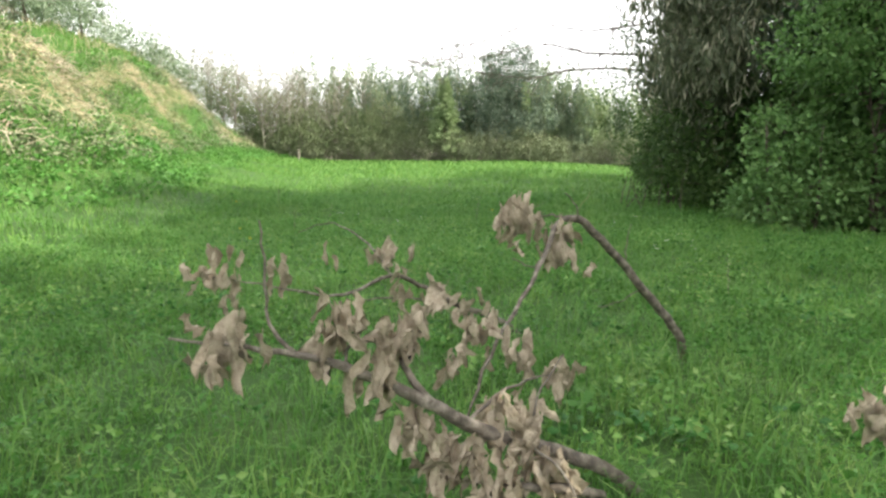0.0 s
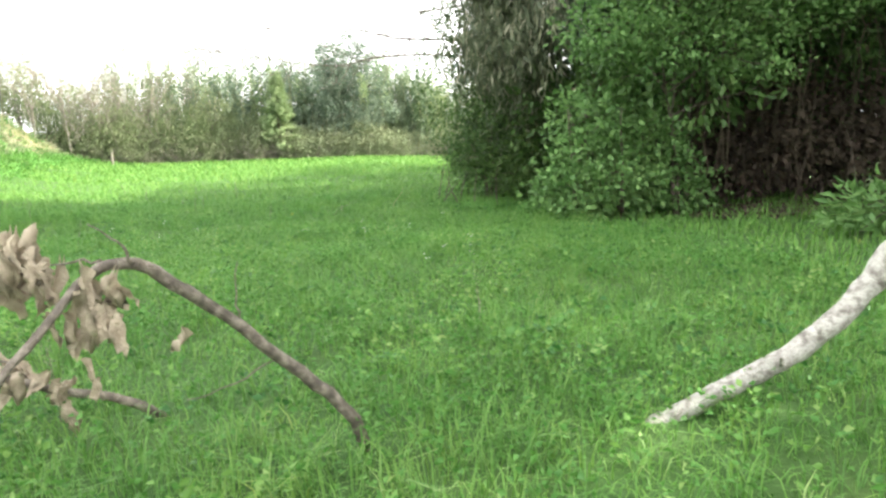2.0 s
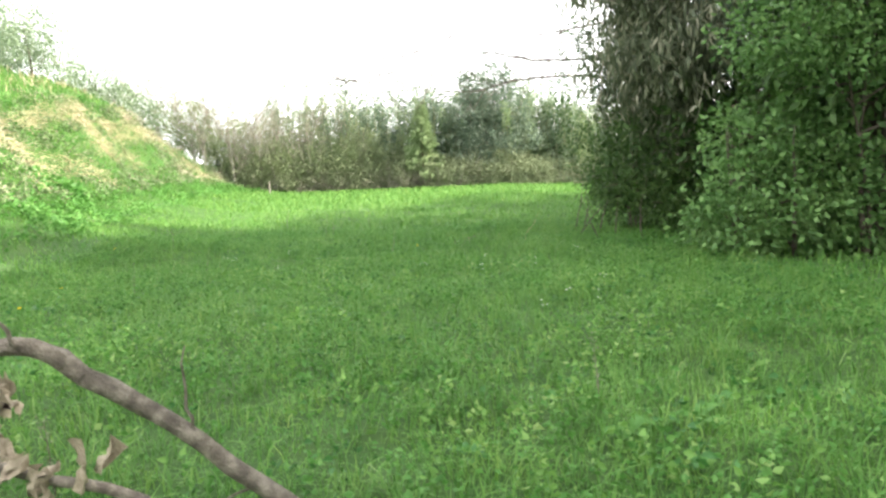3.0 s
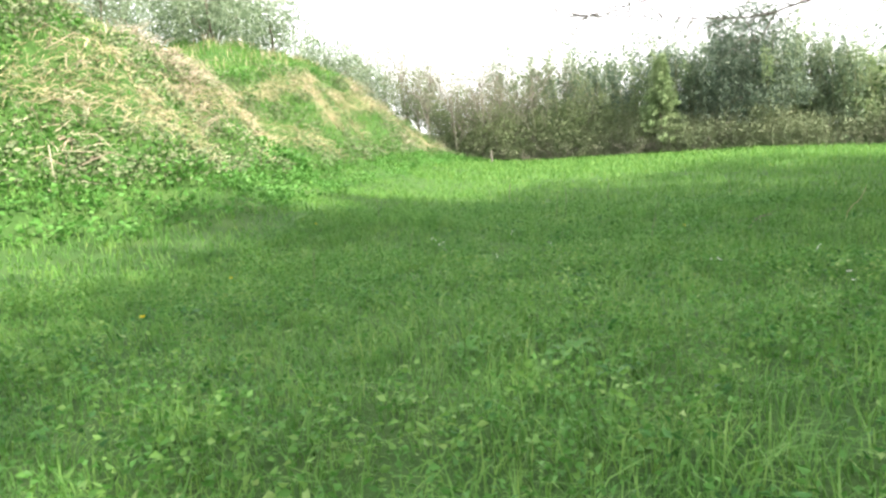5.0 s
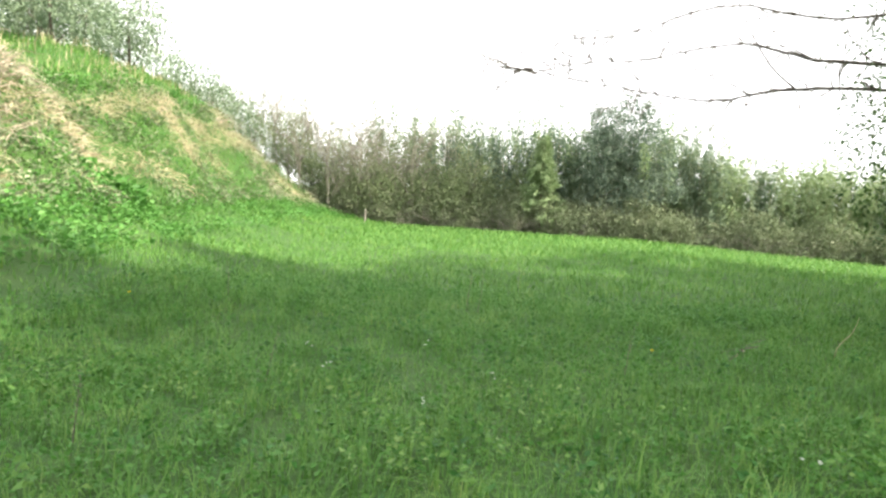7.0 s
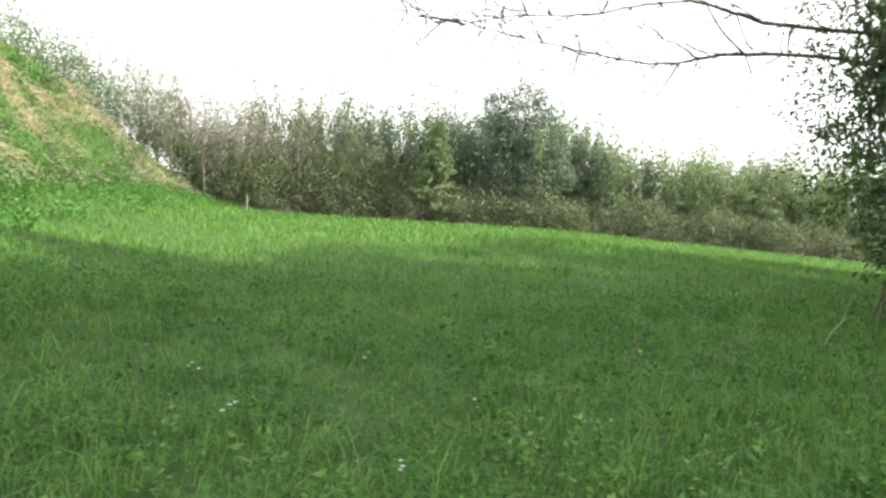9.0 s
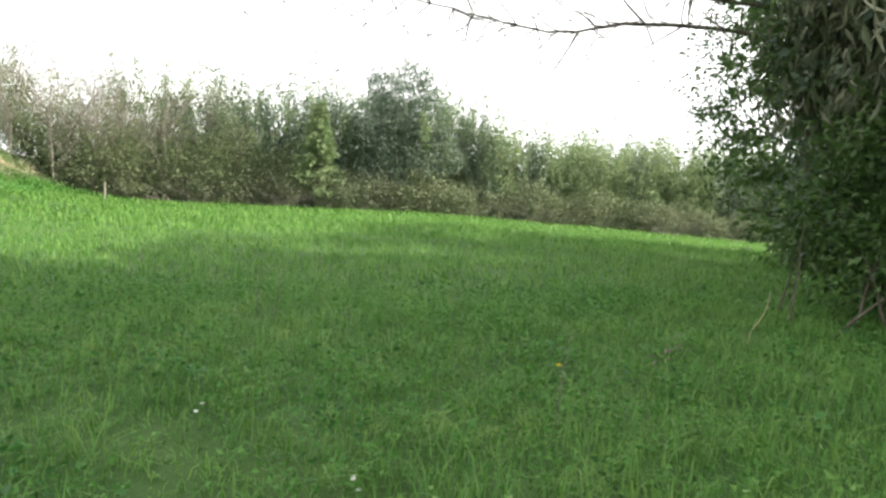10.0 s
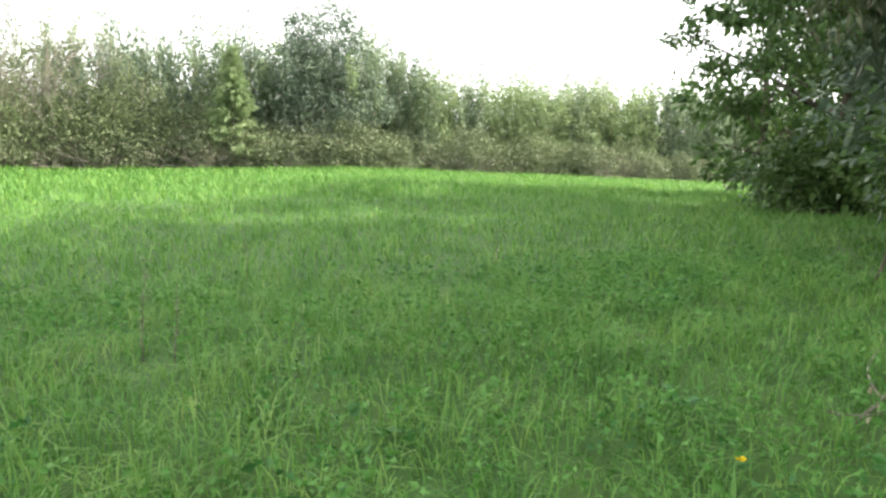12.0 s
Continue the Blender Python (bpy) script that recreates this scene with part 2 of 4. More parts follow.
def dry_spots(x, y):
    """Where dead growth hangs on the steep part of the bank."""
    d = bank_depth(x, y)
    band = ease(1.2, 2.0, d + 0.4 * np.sin(y * 1.1)) * (1 - ease(3.9, 4.7, d + 0.3 * np.sin(y * 1.6 + 1)))
    blots = np.sin(y * 0.75 + d * 0.8 + 1.5 * np.sin(d * 1.7 + 0.5 * y)) + 0.8 * np.sin(y * 1.3 - d * 2.3 + 1.4 * np.sin(y * 0.9 + d)) + 0.5 * np.sin(d * 5.1 + 1.5 * np.sin(y * 2.6))
    return band * ease(-0.35, 0.8, blots)


on_field = lambda x, y: bank_depth(x, y) < 1.0
x, y = scatter(-4.5, 6.5, 1.8, 20, 900)
tagged(new("meadow_grass", blade_mesh("grass", x, y, (0.08 + 0.13 * rng.random(len(x)) ** 1.5) * (0.3 + 0.35 * patchy(x, y) + 1.35 * tussock(x, y) ** 1.5), rng.uniform(0.004, 0.01, len(x)), GRASS, 0.75)),
       "lush green meadow grass", "grass", kind="stuff")
x, y = scatter(-12, 14, -3.0, 30, 175, lambda x, y: on_field(x, y) & ((x < -4.5) | (x > 6.5) | (y > 20) | (y < 1.8)))
tagged(new("meadow_grass", blade_mesh("grass", x, y, (0.09 + 0.16 * rng.random(len(x)) ** 1.5) * (0.3 + 0.35 * patchy(x, y) + 1.3 * tussock(x, y) ** 1.5), rng.uniform(0.01, 0.02, len(x)), GRASS, 0.65)),
       "lush green meadow grass", "grass", kind="stuff")
x, y = scatter(-14, 34, 30, 48, 85, on_field)
tagged(new("meadow_grass", blade_mesh("grass", x, y, rng.uniform(0.12, 0.34, len(x)), rng.uniform(0.018, 0.035, len(x)), GRASS)),
       "sunlit green meadow grass below the hedge", "grass", kind="stuff")
x, y = scatter(-20, -6, 6, 46, 170, lambda x, y: (bank_depth(x, y) > 0.8) & (rng.random(len(x)) < 1 - 0.85 * dry_spots(x, y)))
tagged(new("bank_grass", blade_mesh("grass", x, y, rng.uniform(0.12, 0.4, len(x)) * (0.5 + 0.8 * tussock(x * 0.5, y * 0.5)), rng.uniform(0.01, 0.024, len(x)), GRASS, 0.7, (0.3, 0, -0.1))),
       "bright green grass on the sunlit bank", "grass", kind="stuff")


LUSH = material("lush grass", [(0, (0.09, 0.2, 0.04)), (0.6, (0.17, 0.33, 0.075)), (1, (0.34, 0.44, 0.17))], 0.5, 0.4, 1.0)
tx, ty = scatter(-4.5, 6.5, 2, 21, 9, lambda x, y: rng.random(len(x)) < patchy(x * 1.2, y + 3))
x, y = np.repeat(tx, 13) + rng.normal(size=len(tx) * 13) * 0.05, np.repeat(ty, 13) + rng.normal(size=len(tx) * 13) * 0.05
tagged(new("grass_tufts", blade_mesh("grass", x, y, rng.uniform(0.09, 0.23, len(x)), rng.uniform(0.004, 0.01, len(x)), LUSH, 0.8)), "light green tufts of longer grass", "grass", kind="stuff")
DEEP = material("clover leaf", [(0, (0.025, 0.09, 0.02)), (0.6, (0.05, 0.16, 0.035)), (1, (0.09, 0.24, 0.06))], 0.5, 0.3, 1.0)


def weed_cover(name, label, x, y, per, size, spread, tall, mat):
    """Low plants: several broad leaves round each root."""
    n = len(x)
    at = np.repeat(np.stack([x, y, ground_z(x, y)], 1), per, 0)
    th = rng.uniform(0, 2 * math.pi, n * per)
    out = np.stack([np.cos(th), np.sin(th), rng.uniform(-0.1, 0.7, n * per)], 1)
    at = at + out * np.array((spread, spread, 0)) * rng.random((n * per, 1)) + np.array((0, 0, 1)) * (rng.random((n * per, 1)) * tall)
    s = rng.uniform(0.6, 1.3, n * per) * size
    return tagged(new(name, leaf_mesh(name, at, out, s, s * 0.62, mat)), label, "weeds", kind="stuff")


def straggle(name, label, x, y, length, mat, thick=0.006, fall=0.55):
    """Tangled stems: thin bent strips lying over the slope in all directions."""
    n = len(x)
    th = rng.uniform(0, 2 * math.pi, n)
    way = np.stack([np.cos(th) * 0.7 + fall, np.sin(th), rng.uniform(-0.3, 0.9, n) - fall * 0.8], 1)
    p0 = np.stack([x, y, ground_z(x, y) + rng.uniform(0.0, 0.3, n)], 1)
    p1 = p0 + way * length[:, None] * 0.5 + np.array((0, 0, 0.1)) * length[:, None]
    p2 = p0 + way * length[:, None] - np.array((0, 0, 0.25)) * length[:, None]
    for p in (p1, p2):
        p[:, 2] = np.maximum(p[:, 2], ground_z(p[:, 0], p[:, 1]) + 0.03)
    w = unit(np.cross(way, rng.normal(size=(n, 3)))) * (thick * rng.uniform(0.6, 1.6, (n, 1)))
    v = np.stack([p0 - w, p0 + w, p1 + w, p1 - w, p2], 1)
    b = np.arange(n)[:, None] * 5
    tri = np.concatenate([b + [0, 1, 2], b + [0, 2, 3], b + [3, 2, 4]], 1)
    return tagged(new(name, mesh_of(name, v.reshape(-1, 3), np.full(3 * n, 3), tri.ravel(), mat)), label, "dry stems", kind="stuff")


x, y = scatter(-22, -6, 8, 44, 300, lambda x, y: rng.random(len(x)) < dry_spots(x, y))
straggle("dry_bank_grass", "straw-coloured dry grass tangled on the bank", x, y, rng.uniform(0.15, 0.55, len(x)), STRAW, 0.005)
mauve = lambda x, y: dry_spots(x, y + 3.1) * ease(-0.2, 0.6, np.sin(y * 0.8 + 2) + np.sin(y * 0.33 + 0.4))
x, y = scatter(-20, -6, 8, 44, 170, lambda x, y: rng.random(len(x)) < mauve(x, y))
straggle("dead_bramble", "pale mauve-brown dead bramble stems on the bank", x, y, rng.uniform(0.3, 1.0, len(x)), PINKISH, 0.006, 0.3)
x, y = scatter(-20, -6, 8, 44, 26, lambda x, y: (bank_depth(x, y) > 0.9) & (bank_depth(x, y) < 4.6) & (rng.random(len(x)) < 1 - 0.75 * dry_spots(x, y)))
weed_cover("bank_herbs", "mixed dull green herbs and brambles on the steep bank", x, y, 11, 0.1, 0.22, 0.35, BRAMBLE)
x, y = scatter(-20, -6, 8, 44, 22, lambda x, y: (bank_depth(x, y) > 0.3) & (bank_depth(x, y) < 5.2) & (rng.random(len(x)) < (1 - 0.8 * dry_spots(x, y)) * patchy(x, y * 0.8)))
weed_cover("bank_herbs", "fresh green leafy herbs on the bank", x, y, 12, 0.09, 0.2, 0.3, WEED)
x, y = scatter(-32, -12, 8, 40, 14, lambda x, y: (bank_depth(x, y) > 5.0) & (bank_depth(x, y) < 8))
tagged(new("ridge_grass", blade_mesh("tall_grass", x, y, rng.uniform(0.25, 0.65, len(x)), rng.uniform(0.015, 0.03, len(x)), STRAW, 0.25)),
       "tall seeding grass along the bank ridge", "tall grass", kind="stuff")


x, y = scatter(-4.5, 6.5, 2, 20, 85, lambda x, y: rng.random(len(x)) < patchy(x + 4, y * 1.3) * (0.4 + 0.8 * tussock(x, y)))
weed_cover("meadow_weeds", "low broad-leaved weeds among the grass", x, y, 10, 0.036, 0.08, 0.2, WEED)
x, y = scatter(-4.5, 6.5, 2, 14, 26, lambda x, y: rng.random(len(x)) < patchy(x * 1.7, y * 1.5 + 1) ** 2)
weed_cover("pale_weeds", "light green leafy herbs among the grass", x, y, 12, 0.042, 0.07, 0.24, LUSH)
x, y = scatter(-4.5, 6.5, 2, 20, 30, lambda x, y: rng.random(len(x)) < 0.16 * patchy(x * 0.8 + 2, y * 0.8 + 5) ** 2 + 0.04)
weed_cover("dark_weeds", "dark green leafy patches of clover in the grass", x, y, 12, 0.05, 0.13, 0.17, DEEP)
x, y = scatter(-16, -5, 9, 44, 9, lambda x, y: (bank_depth(x, y) > -0.8) & (bank_depth(x, y) < 5) & (rng.random(len(x)) > 0.9 * ease(1.0, 1.9, bank_depth(x, y)) * (1 - ease(4.2, 5, bank_depth(x, y)))))
weed_cover("bank_weeds", "broad-leaved weeds covering the bank", x, y, 10, 0.11, 0.3, 0.3, WEED)


# ---- woody things ----
def crown_points(lobes, clumps, per, scatter_size, rim=0.55):
    """Places and outward ways of leaves in clumps over the lobes (centre, radii)."""
    vol = np.array([r[0] * r[1] * r[2] for _, r in lobes]) ** (2 / 3)
    pick = rng.choice(len(lobes), clumps, p=vol / vol.sum())
    c, r = np.array([l[0] for l in lobes])[pick], np.array([l[1] for l in lobes])[pick]
    d = unit(rng.normal(size=(clumps, 3)))
    dist = rng.uniform(rim, 1.08, (clumps, 1)) + rng.normal(size=(clumps, 1)) * 0.06
    centre = c + d * r * dist
    at = np.repeat(centre, per, 0) + rng.normal(size=(clumps * per, 3)) * scatter_size * np.array((1, 1, 0.6))
    return at, np.repeat(d, per, 0) + rng.normal(size=(clumps * per, 3)) * 0.7


def thing(name, place, label, category, group=""):
    ob = new(name)
    ob.location = place
    return tagged(ob, label, category, group)


def leafy_tree(name, place, height, lobes, mat, label, clumps, per=9, leaf=0.12, slim=0.5, radius=0.12, droop=-0.3, size=0.22, rim=0.55, stems=1, bark=None):
    """A tree at place; the lobes are relative to its foot."""
    ob = thing(name, place, label, "tree" if height > 3 else "shrub")
    lines = []
    for s in range(stems):
        start = (rng.normal() * 0.15 * (stems > 1), rng.normal() * 0.15 * (stems > 1), -0.15)
        trunk = wander(start, (rng.normal() * 0.12, rng.normal() * 0.12, 1), height * 0.8, radius, 8, 0.06, 0.1)
        lines.append(trunk)
    for c, r in lobes:
        t = lines[rng.integers(stems)]
        a = t[min(len(t) - 2, max(1, int(len(t) * 0.9 * min(1.0, max(0.15, (c[2] - r[2] * 0.5) / height)))))]
        lines.append(wander(a[:3], np.array(c) - a[:3], float(np.linalg.norm(np.array(c) - a[:3])), max(0.02, a[3] * 0.5), 5, 0.08))
        for _ in range(4):
            e = np.array(c) + unit(rng.normal(size=3)) * r * 0.9
            lines.append(wander(c, e - np.array(c), float(np.linalg.norm(e - np.array(c))), max(0.012, a[3] * 0.2), 4, 0.12))
    part_of("trunk", tubes("trunk", lines, bark or BARK, 6), ob)
    at, way = crown_points(lobes, clumps, per, size, rim)
    k = at[:, 2] > 0.02
    at, way = at[k], way[k] + (0, 0, droop)
    L = rng.uniform(0.65, 1.3, len(at)) * leaf
    part_of("crown", leaf_mesh("crown", at, way, L, L * slim, mat), ob)
    return ob


def bamboo(name, height, mat, label, culms=16, spread=1.0, per=22, leaf=0.22, twigs=12):
    """A clump of bamboo: arching culms with sprays of slim drooping leaves."""
    ob = thing(name, (0, 0, 0), label, "bamboo", "bamboo along the hedge")
    lines, places, ways = [], [], []
    for _ in range(culms):
        h = height * rng.uniform(0.6, 1.0)
        lean = rng.normal(size=2) * 0.16
        root = rng.normal(size=2) * spread * 0.5
        line = []
        for s in np.linspace(0, 1, 8):
            line.append((root[0] + lean[0] * h * s ** 2, root[1] + lean[1] * h * s ** 2, h * s - 0.1, 0.022 * (1 - 0.8 * s)))
        lines.append(line)
        for _ in range(twigs):
            s = rng.uniform(0.18, 1.0)
            c = np.array((root[0] + lean[0] * h * s ** 2, root[1] + lean[1] * h * s ** 2, h * s))
            d = unit(np.array((rng.normal(), rng.normal(), rng.uniform(0.0, 0.7))))
            reach = (1.05 - s * 0.75) * rng.uniform(0.4, 1.0) * height * 0.19
            count = max(5, int(per * (1.35 - s)))
            u = rng.random((count, 1))
            places.append(c + d * reach * u + rng.normal(size=(count, 3)) * (0.1, 0.1, 0.24) - np.array((0, 0, 0.25)) * reach * u ** 2)
            ways.append(d * 0.7 + rng.normal(size=(count, 3)) * 0.45 - np.array((0, 0, 0.55)))
    for line in lines:
        part_of("culm", tubes("culm", [line], CULM, 5), ob)
    at, way = np.concatenate(places), np.concatenate(ways)
    L = rng.uniform(0.6, 1.4, len(at)) * leaf
    part_of("foliage", leaf_mesh("foliage", at, way, L, L * 0.28, mat), ob)
    return ob


def bare_tree(name, place, height, label, limbs=9, radius=0.06, group=""):
    """A leafless tree of upright forking limbs."""
    ob = thing(name, place, label, "bare tree", group)
    lines = [wander((0, 0, -0.1), (0.03, 0, 1), height * 0.55, radius, 6, 0.05, 0.1)]
    for _ in range(limbs):
        a = lines[0][rng.integers(1, 6)]
        d = np.array((rng.normal(), rng.normal() * 0.6, rng.uniform(0.8, 2.0)))
        limb = wander(a[:3], d, height * rng.uniform(0.4, 0.6), radius * 0.45, 6, 0.12, 0.06)
        lines.append(limb)
        for _ in range(6):
            b = limb[rng.integers(1, 6)]
            sub = wander(b[:3], np.array((rng.normal(), rng.normal(), 1.0)), height * rng.uniform(0.12, 0.28), radius * 0.2, 4, 0.15)
            lines.append(sub)
            for _ in range(2):
                q = sub[rng.integers(1, 4)]
                lines.append(wander(q[:3], rng.normal(size=3) + (0, 0, 0.7), height * 0.1, radius * 0.1, 3, 0.15))
    part_of("trunk", tubes("trunk", lines, BARE, 5), ob)
    return ob


# ---- the far hedge ----
def at_spot(x, y, turn=0.0, size=1.0, tall=None):
    return Matrix.Translation(spot(x, y)) @ Matrix.Rotation(turn, 4, "Z") @ Matrix.Diagonal((size, size, tall or size, 1))


kinds = [
    bamboo("bamboo_clump", 5.2, BAMBOO, "dense grey-green bamboo clump in the far hedge"),
    bamboo("bamboo_clump", 5.2, LIGHT_BAMBOO, "light yellow-green feathery bamboo clump in the far hedge", 13, 0.7),
    bamboo("bamboo_clump", 5.2, DARK_LEAF, "dark green bamboo clump in the far hedge", 15, 0.9),
]
TOP_X, TOP_H = (-26, -20, -12, -6, 0, 8, 10, 13, 16, 20, 26, 32, 40), (7.6, 7.6, 7.0, 6.2, 6.0, 5.8, 5.6, 4.6, 4.85, 5.1, 5.2, 4.7, 4.5)
used = set()
for row, (y0, step) in enumerate(((47.3, 1.35), (48.9, 1.35), (50.4, 3.2))):
    x = -4.5 - 2.5 * row
    while x < 40:
        k = int(rng.choice(3, p=(0.5, 0.3, 0.2) if x < 9 else (0.4, 0.5, 0.1)))
        h = float(np.interp(x, TOP_X, TOP_H)) * rng.uniform(0.88, 1.05) * (1.03 if row else 1)
        m = at_spot(x, y0 + rng.normal() * 0.35 + 0.03 * max(0, x - 12), rng.uniform(0, 6.28), rng.uniform(0.85, 1.15), h / 5.0)
        if k in used:
            copy_thing(kinds[k], m)
        else:
            kinds[k].matrix_basis = m
            used.add(k)
        x += step * rng.uniform(0.8, 1.2)

leafy_tree("evergreen_tree", spot(5.2, 46.5), 7.6, [((0, 0, 5.9), (1.2, 1.0, 1.4)), ((-1.2, 0, 5.9), (0.7, 0.7, 0.8)), ((1.6, 0, 6.0), (0.7, 0.7, 0.9)), ((0.2, 0, 7.6), (0.35, 0.3, 0.7)), ((-1.3, -0.3, 4.6), (1.6, 1.1, 1.5)), ((1.5, -0.3, 4.4), (1.7, 1.1, 1.5)), ((0, -0.5, 2.8), (2.6, 1.2, 1.5)), ((1.0, 0, 7.1), (0.7, 0.5, 0.8)), ((-0.9, 0, 7.0), (0.8, 0.5, 0.6)), ((2.2, -0.3, 3.0), (1.1, 0.9, 1.2))],
           DARK_LEAF, "tall dark blue-green evergreen above the hedge", 1000, 15, 0.2, 0.26, 0.14, -0.7, 0.22, 0.3)
fir = thing("young_conifer", spot(1.0, 45.3), "young light green conifer with layered boughs in the hedge", "conifer")
part_of("trunk", tubes("trunk", [wander((0, 0, -0.1), (0, 0, 1), 5.3, 0.07, 8, 0.02)], BARK), fir)
places, ways = [], []
for _ in range(190):
    s = rng.random() ** 0.8
    d = unit(np.array((rng.normal(), rng.normal(), -0.25)))
    reach = (1 - s) * 1.35 + 0.15
    u = rng.random((34, 1)) ** 0.7
    places.append(np.array((0, 0, 0.7 + s * 4.6)) + d * reach * u + rng.normal(size=(34, 3)) * 0.07 + np.array((0, 0, 0.3)) * reach * u ** 2)
    ways.append(d + rng.normal(size=(34, 3)) * 0.4 - np.array((0, 0, 0.3)))
at, way = np.concatenate(places), np.concatenate(ways)
part_of("foliage", leaf_mesh("foliage", at, way, rng.uniform(0.12, 0.25, len(at)), 0.06, LIGHT_BAMBOO), fir)

fan = thing("bare_tree", spot(-9.1, 46.0), "leafless grey tree with limbs fanning from its base", "bare tree", "bare trees at the hedge corner")
lines = []
for k in range(12):
    a = -0.8 + 1.6 * (k + rng.random() * 0.9) / 12
    limb = wander((rng.normal() * 0.06, rng.normal() * 0.06, -0.1), (math.sin(a), rng.normal() * 0.25, math.cos(a)), rng.uniform(4.8, 6.6), 0.04, 9, 0.07, 0.04)
    lines.append(limb)
    for _ in range(9):
        b = limb[rng.integers(2, 9)]
        sub = wander(b[:3], np.array((math.sin(a) + rng.normal() * 0.5, rng.normal() * 0.5, 1.0)), rng.uniform(0.7, 1.6), 0.016, 4, 0.15)
        lines.append(sub)
        lines.append(wander(sub[2][:3], rng.normal(size=3) + (0, 0, 0.9), 0.6, 0.009, 3, 0.15))
part_of("trunk", tubes("trunk", lines, BARE, 5), fan)
for x, y, h in ((-12.5, 45, 6.2), (-10.6, 44.5, 6.6), (-9.2, 45.2, 7.0), (-14.5, 46.5, 6.2), (-6.0, 45.5, 6.4), (-16.5, 48, 6.6), (-4.2, 46.6, 6.4), (-11.5, 47.5, 7.4), (-8.4, 47.2, 7.4), (-13.5, 48, 7.0), (-18.5, 49, 7.0), (-10, 46, 7.2), (-7, 46.5, 7.0)):
    bare_tree("bare_tree", spot(x, y), h * 1.12, "leafless grey-brown tree with upright forking limbs", 13, 0.045, "bare trees at the hedge corner")
for x, y, h in ((-6.8, 46.5, 5.2), (-9.8, 46.3, 5.0), (-8.2, 45.6, 3.8), (-12.5, 48, 6.2), (-11.2, 46.2, 4.4), (-4.8, 46.0, 4.2), (-3.0, 46.2, 5.0), (-1.2, 46.4, 3.4), (-15.5, 49, 6.8), (-18.5, 50, 7.4), (-13.8, 46.8, 5.0), (-21.5, 52, 8.2), (-10.5, 49.5, 7.2), (-7.5, 49.5, 7.0), (-24.5, 53, 8.4)):
    leafy_tree("shrub", spot(x, y), h, [((0, 0, h * 0.55), (1.7, 1.1, h * 0.42)), ((0.9, -0.3, h * 0.35), (1.3, 1, h * 0.3)), ((-0.9, -0.2, h * 0.4), (1.2, 1, h * 0.3))], OLIVE,
               "olive-green half-bare shrub in the far hedge", 560, 9, 0.13, 0.45, 0.05, -0.2, 0.24, 0.4, 3, BARE)


def bramble_heap(place, width, height, label):
    ob = thing("bramble_heap", place, label, "bramble", "brambles under the hedge")
    lobes = [((rng.uniform(-width, width) * 0.5, rng.normal() * 0.25, height * rng.uniform(0.2, 0.5)), (rng.uniform(0.5, 0.9), 0.7, height * rng.uniform(0.4, 0.6))) for _ in range(5)]
    at, way = crown_points(lobes, 280, 9, 0.16, 0.6)
    at = at[at[:, 2] > 0.0]
    L = rng.uniform(0.7, 1.4, len(at)) * 0.11
    part_of("leaves", leaf_mesh("leaves", at, way[:len(at)] + (0, 0, -0.2), L, L * 0.5, BRAMBLE), ob)
    lines = [wander((rng.uniform(-width, width) * 0.6, rng.normal() * 0.3 - 0.3, 0), (rng.normal() * 0.5, -0.3, 1), height * rng.uniform(0.5, 1.0), 0.012, 5, 0.25, -0.12) for _ in range(40)]
    part_of("undergrowth", tubes("undergrowth", lines, BARE, 4), ob)
    return ob


heap_kinds = [bramble_heap(spot(-9.0 + i * 1.9, 45.6 - i * 0.1), 2.0, h, "tangled brown and olive bramble heap under the hedge") for i, h in enumerate((2.0, 1.6, 2.2))]
x = -3.3
while x < 38:
    copy_thing(heap_kinds[int(rng.integers(3))], at_spot(x, 45.4 + 0.06 * max(0, x - 5) + rng.normal() * 0.25, rng.uniform(-0.4, 0.4) + math.pi * int(rng.integers(2)), rng.uniform(0.9, 1.2), rng.uniform(0.9, 1.2)))
    x += rng.uniform(1.0, 1.5)
x = -11.5
while x < 9:
    copy_thing(heap_kinds[int(rng.integers(3))], at_spot(x, 46.4 + rng.normal() * 0.2 - 0.08 * max(0, -x - 6), rng.uniform(-0.4, 0.4) + math.pi * int(rng.integers(2)), rng.uniform(1.0, 1.3), rng.uniform(1.1, 1.6)))
    x += rng.uniform(1.2, 1.7)
for x, y in ((-8.1, 43.0),):
    tagged(new("fence_post", tubes("fence_post", [smooth_line([(*spot(x, y, -0.1), 0.05), (*spot(x, y, 0.5), 0.05), (*spot(x, y, 0.75), 0.045)])], BARE)),
           "weathered grey wooden post before the brambles", "post", "fence posts")

# trees and shrubs above the bank
for x, y, h in ((-17.5, 32, 3.6), (-19.5, 34, 5.0), (-18, 37.5, 4.2), (-21.5, 36, 6.2), (-21, 40, 5.6), (-23.5, 33, 5.6), (-24, 38, 6.6), (-20, 43, 4.8), (-24, 43, 6.0), (-27.5, 35, 6.4), (-17.5, 42, 3.4), (-28, 41, 6.5), (-26, 29, 5.5), (-22, 30, 4.6), (-17, 45, 4.0)):
    leafy_tree("ridge_tree", spot(x, y), h, [((0, 0, h * 0.6), (1.7, 1.6, h * 0.4)), ((1.1, 0.2, h * 0.38), (1.3, 1.3, h * 0.34)), ((-1.1, 0, h * 0.42), (1.3, 1.3, h * 0.36))], BAMBOO,
               "grey-green bushy tree on top of the bank", 420, 9, 0.17, 0.4, 0.08, -0.3, 0.26)

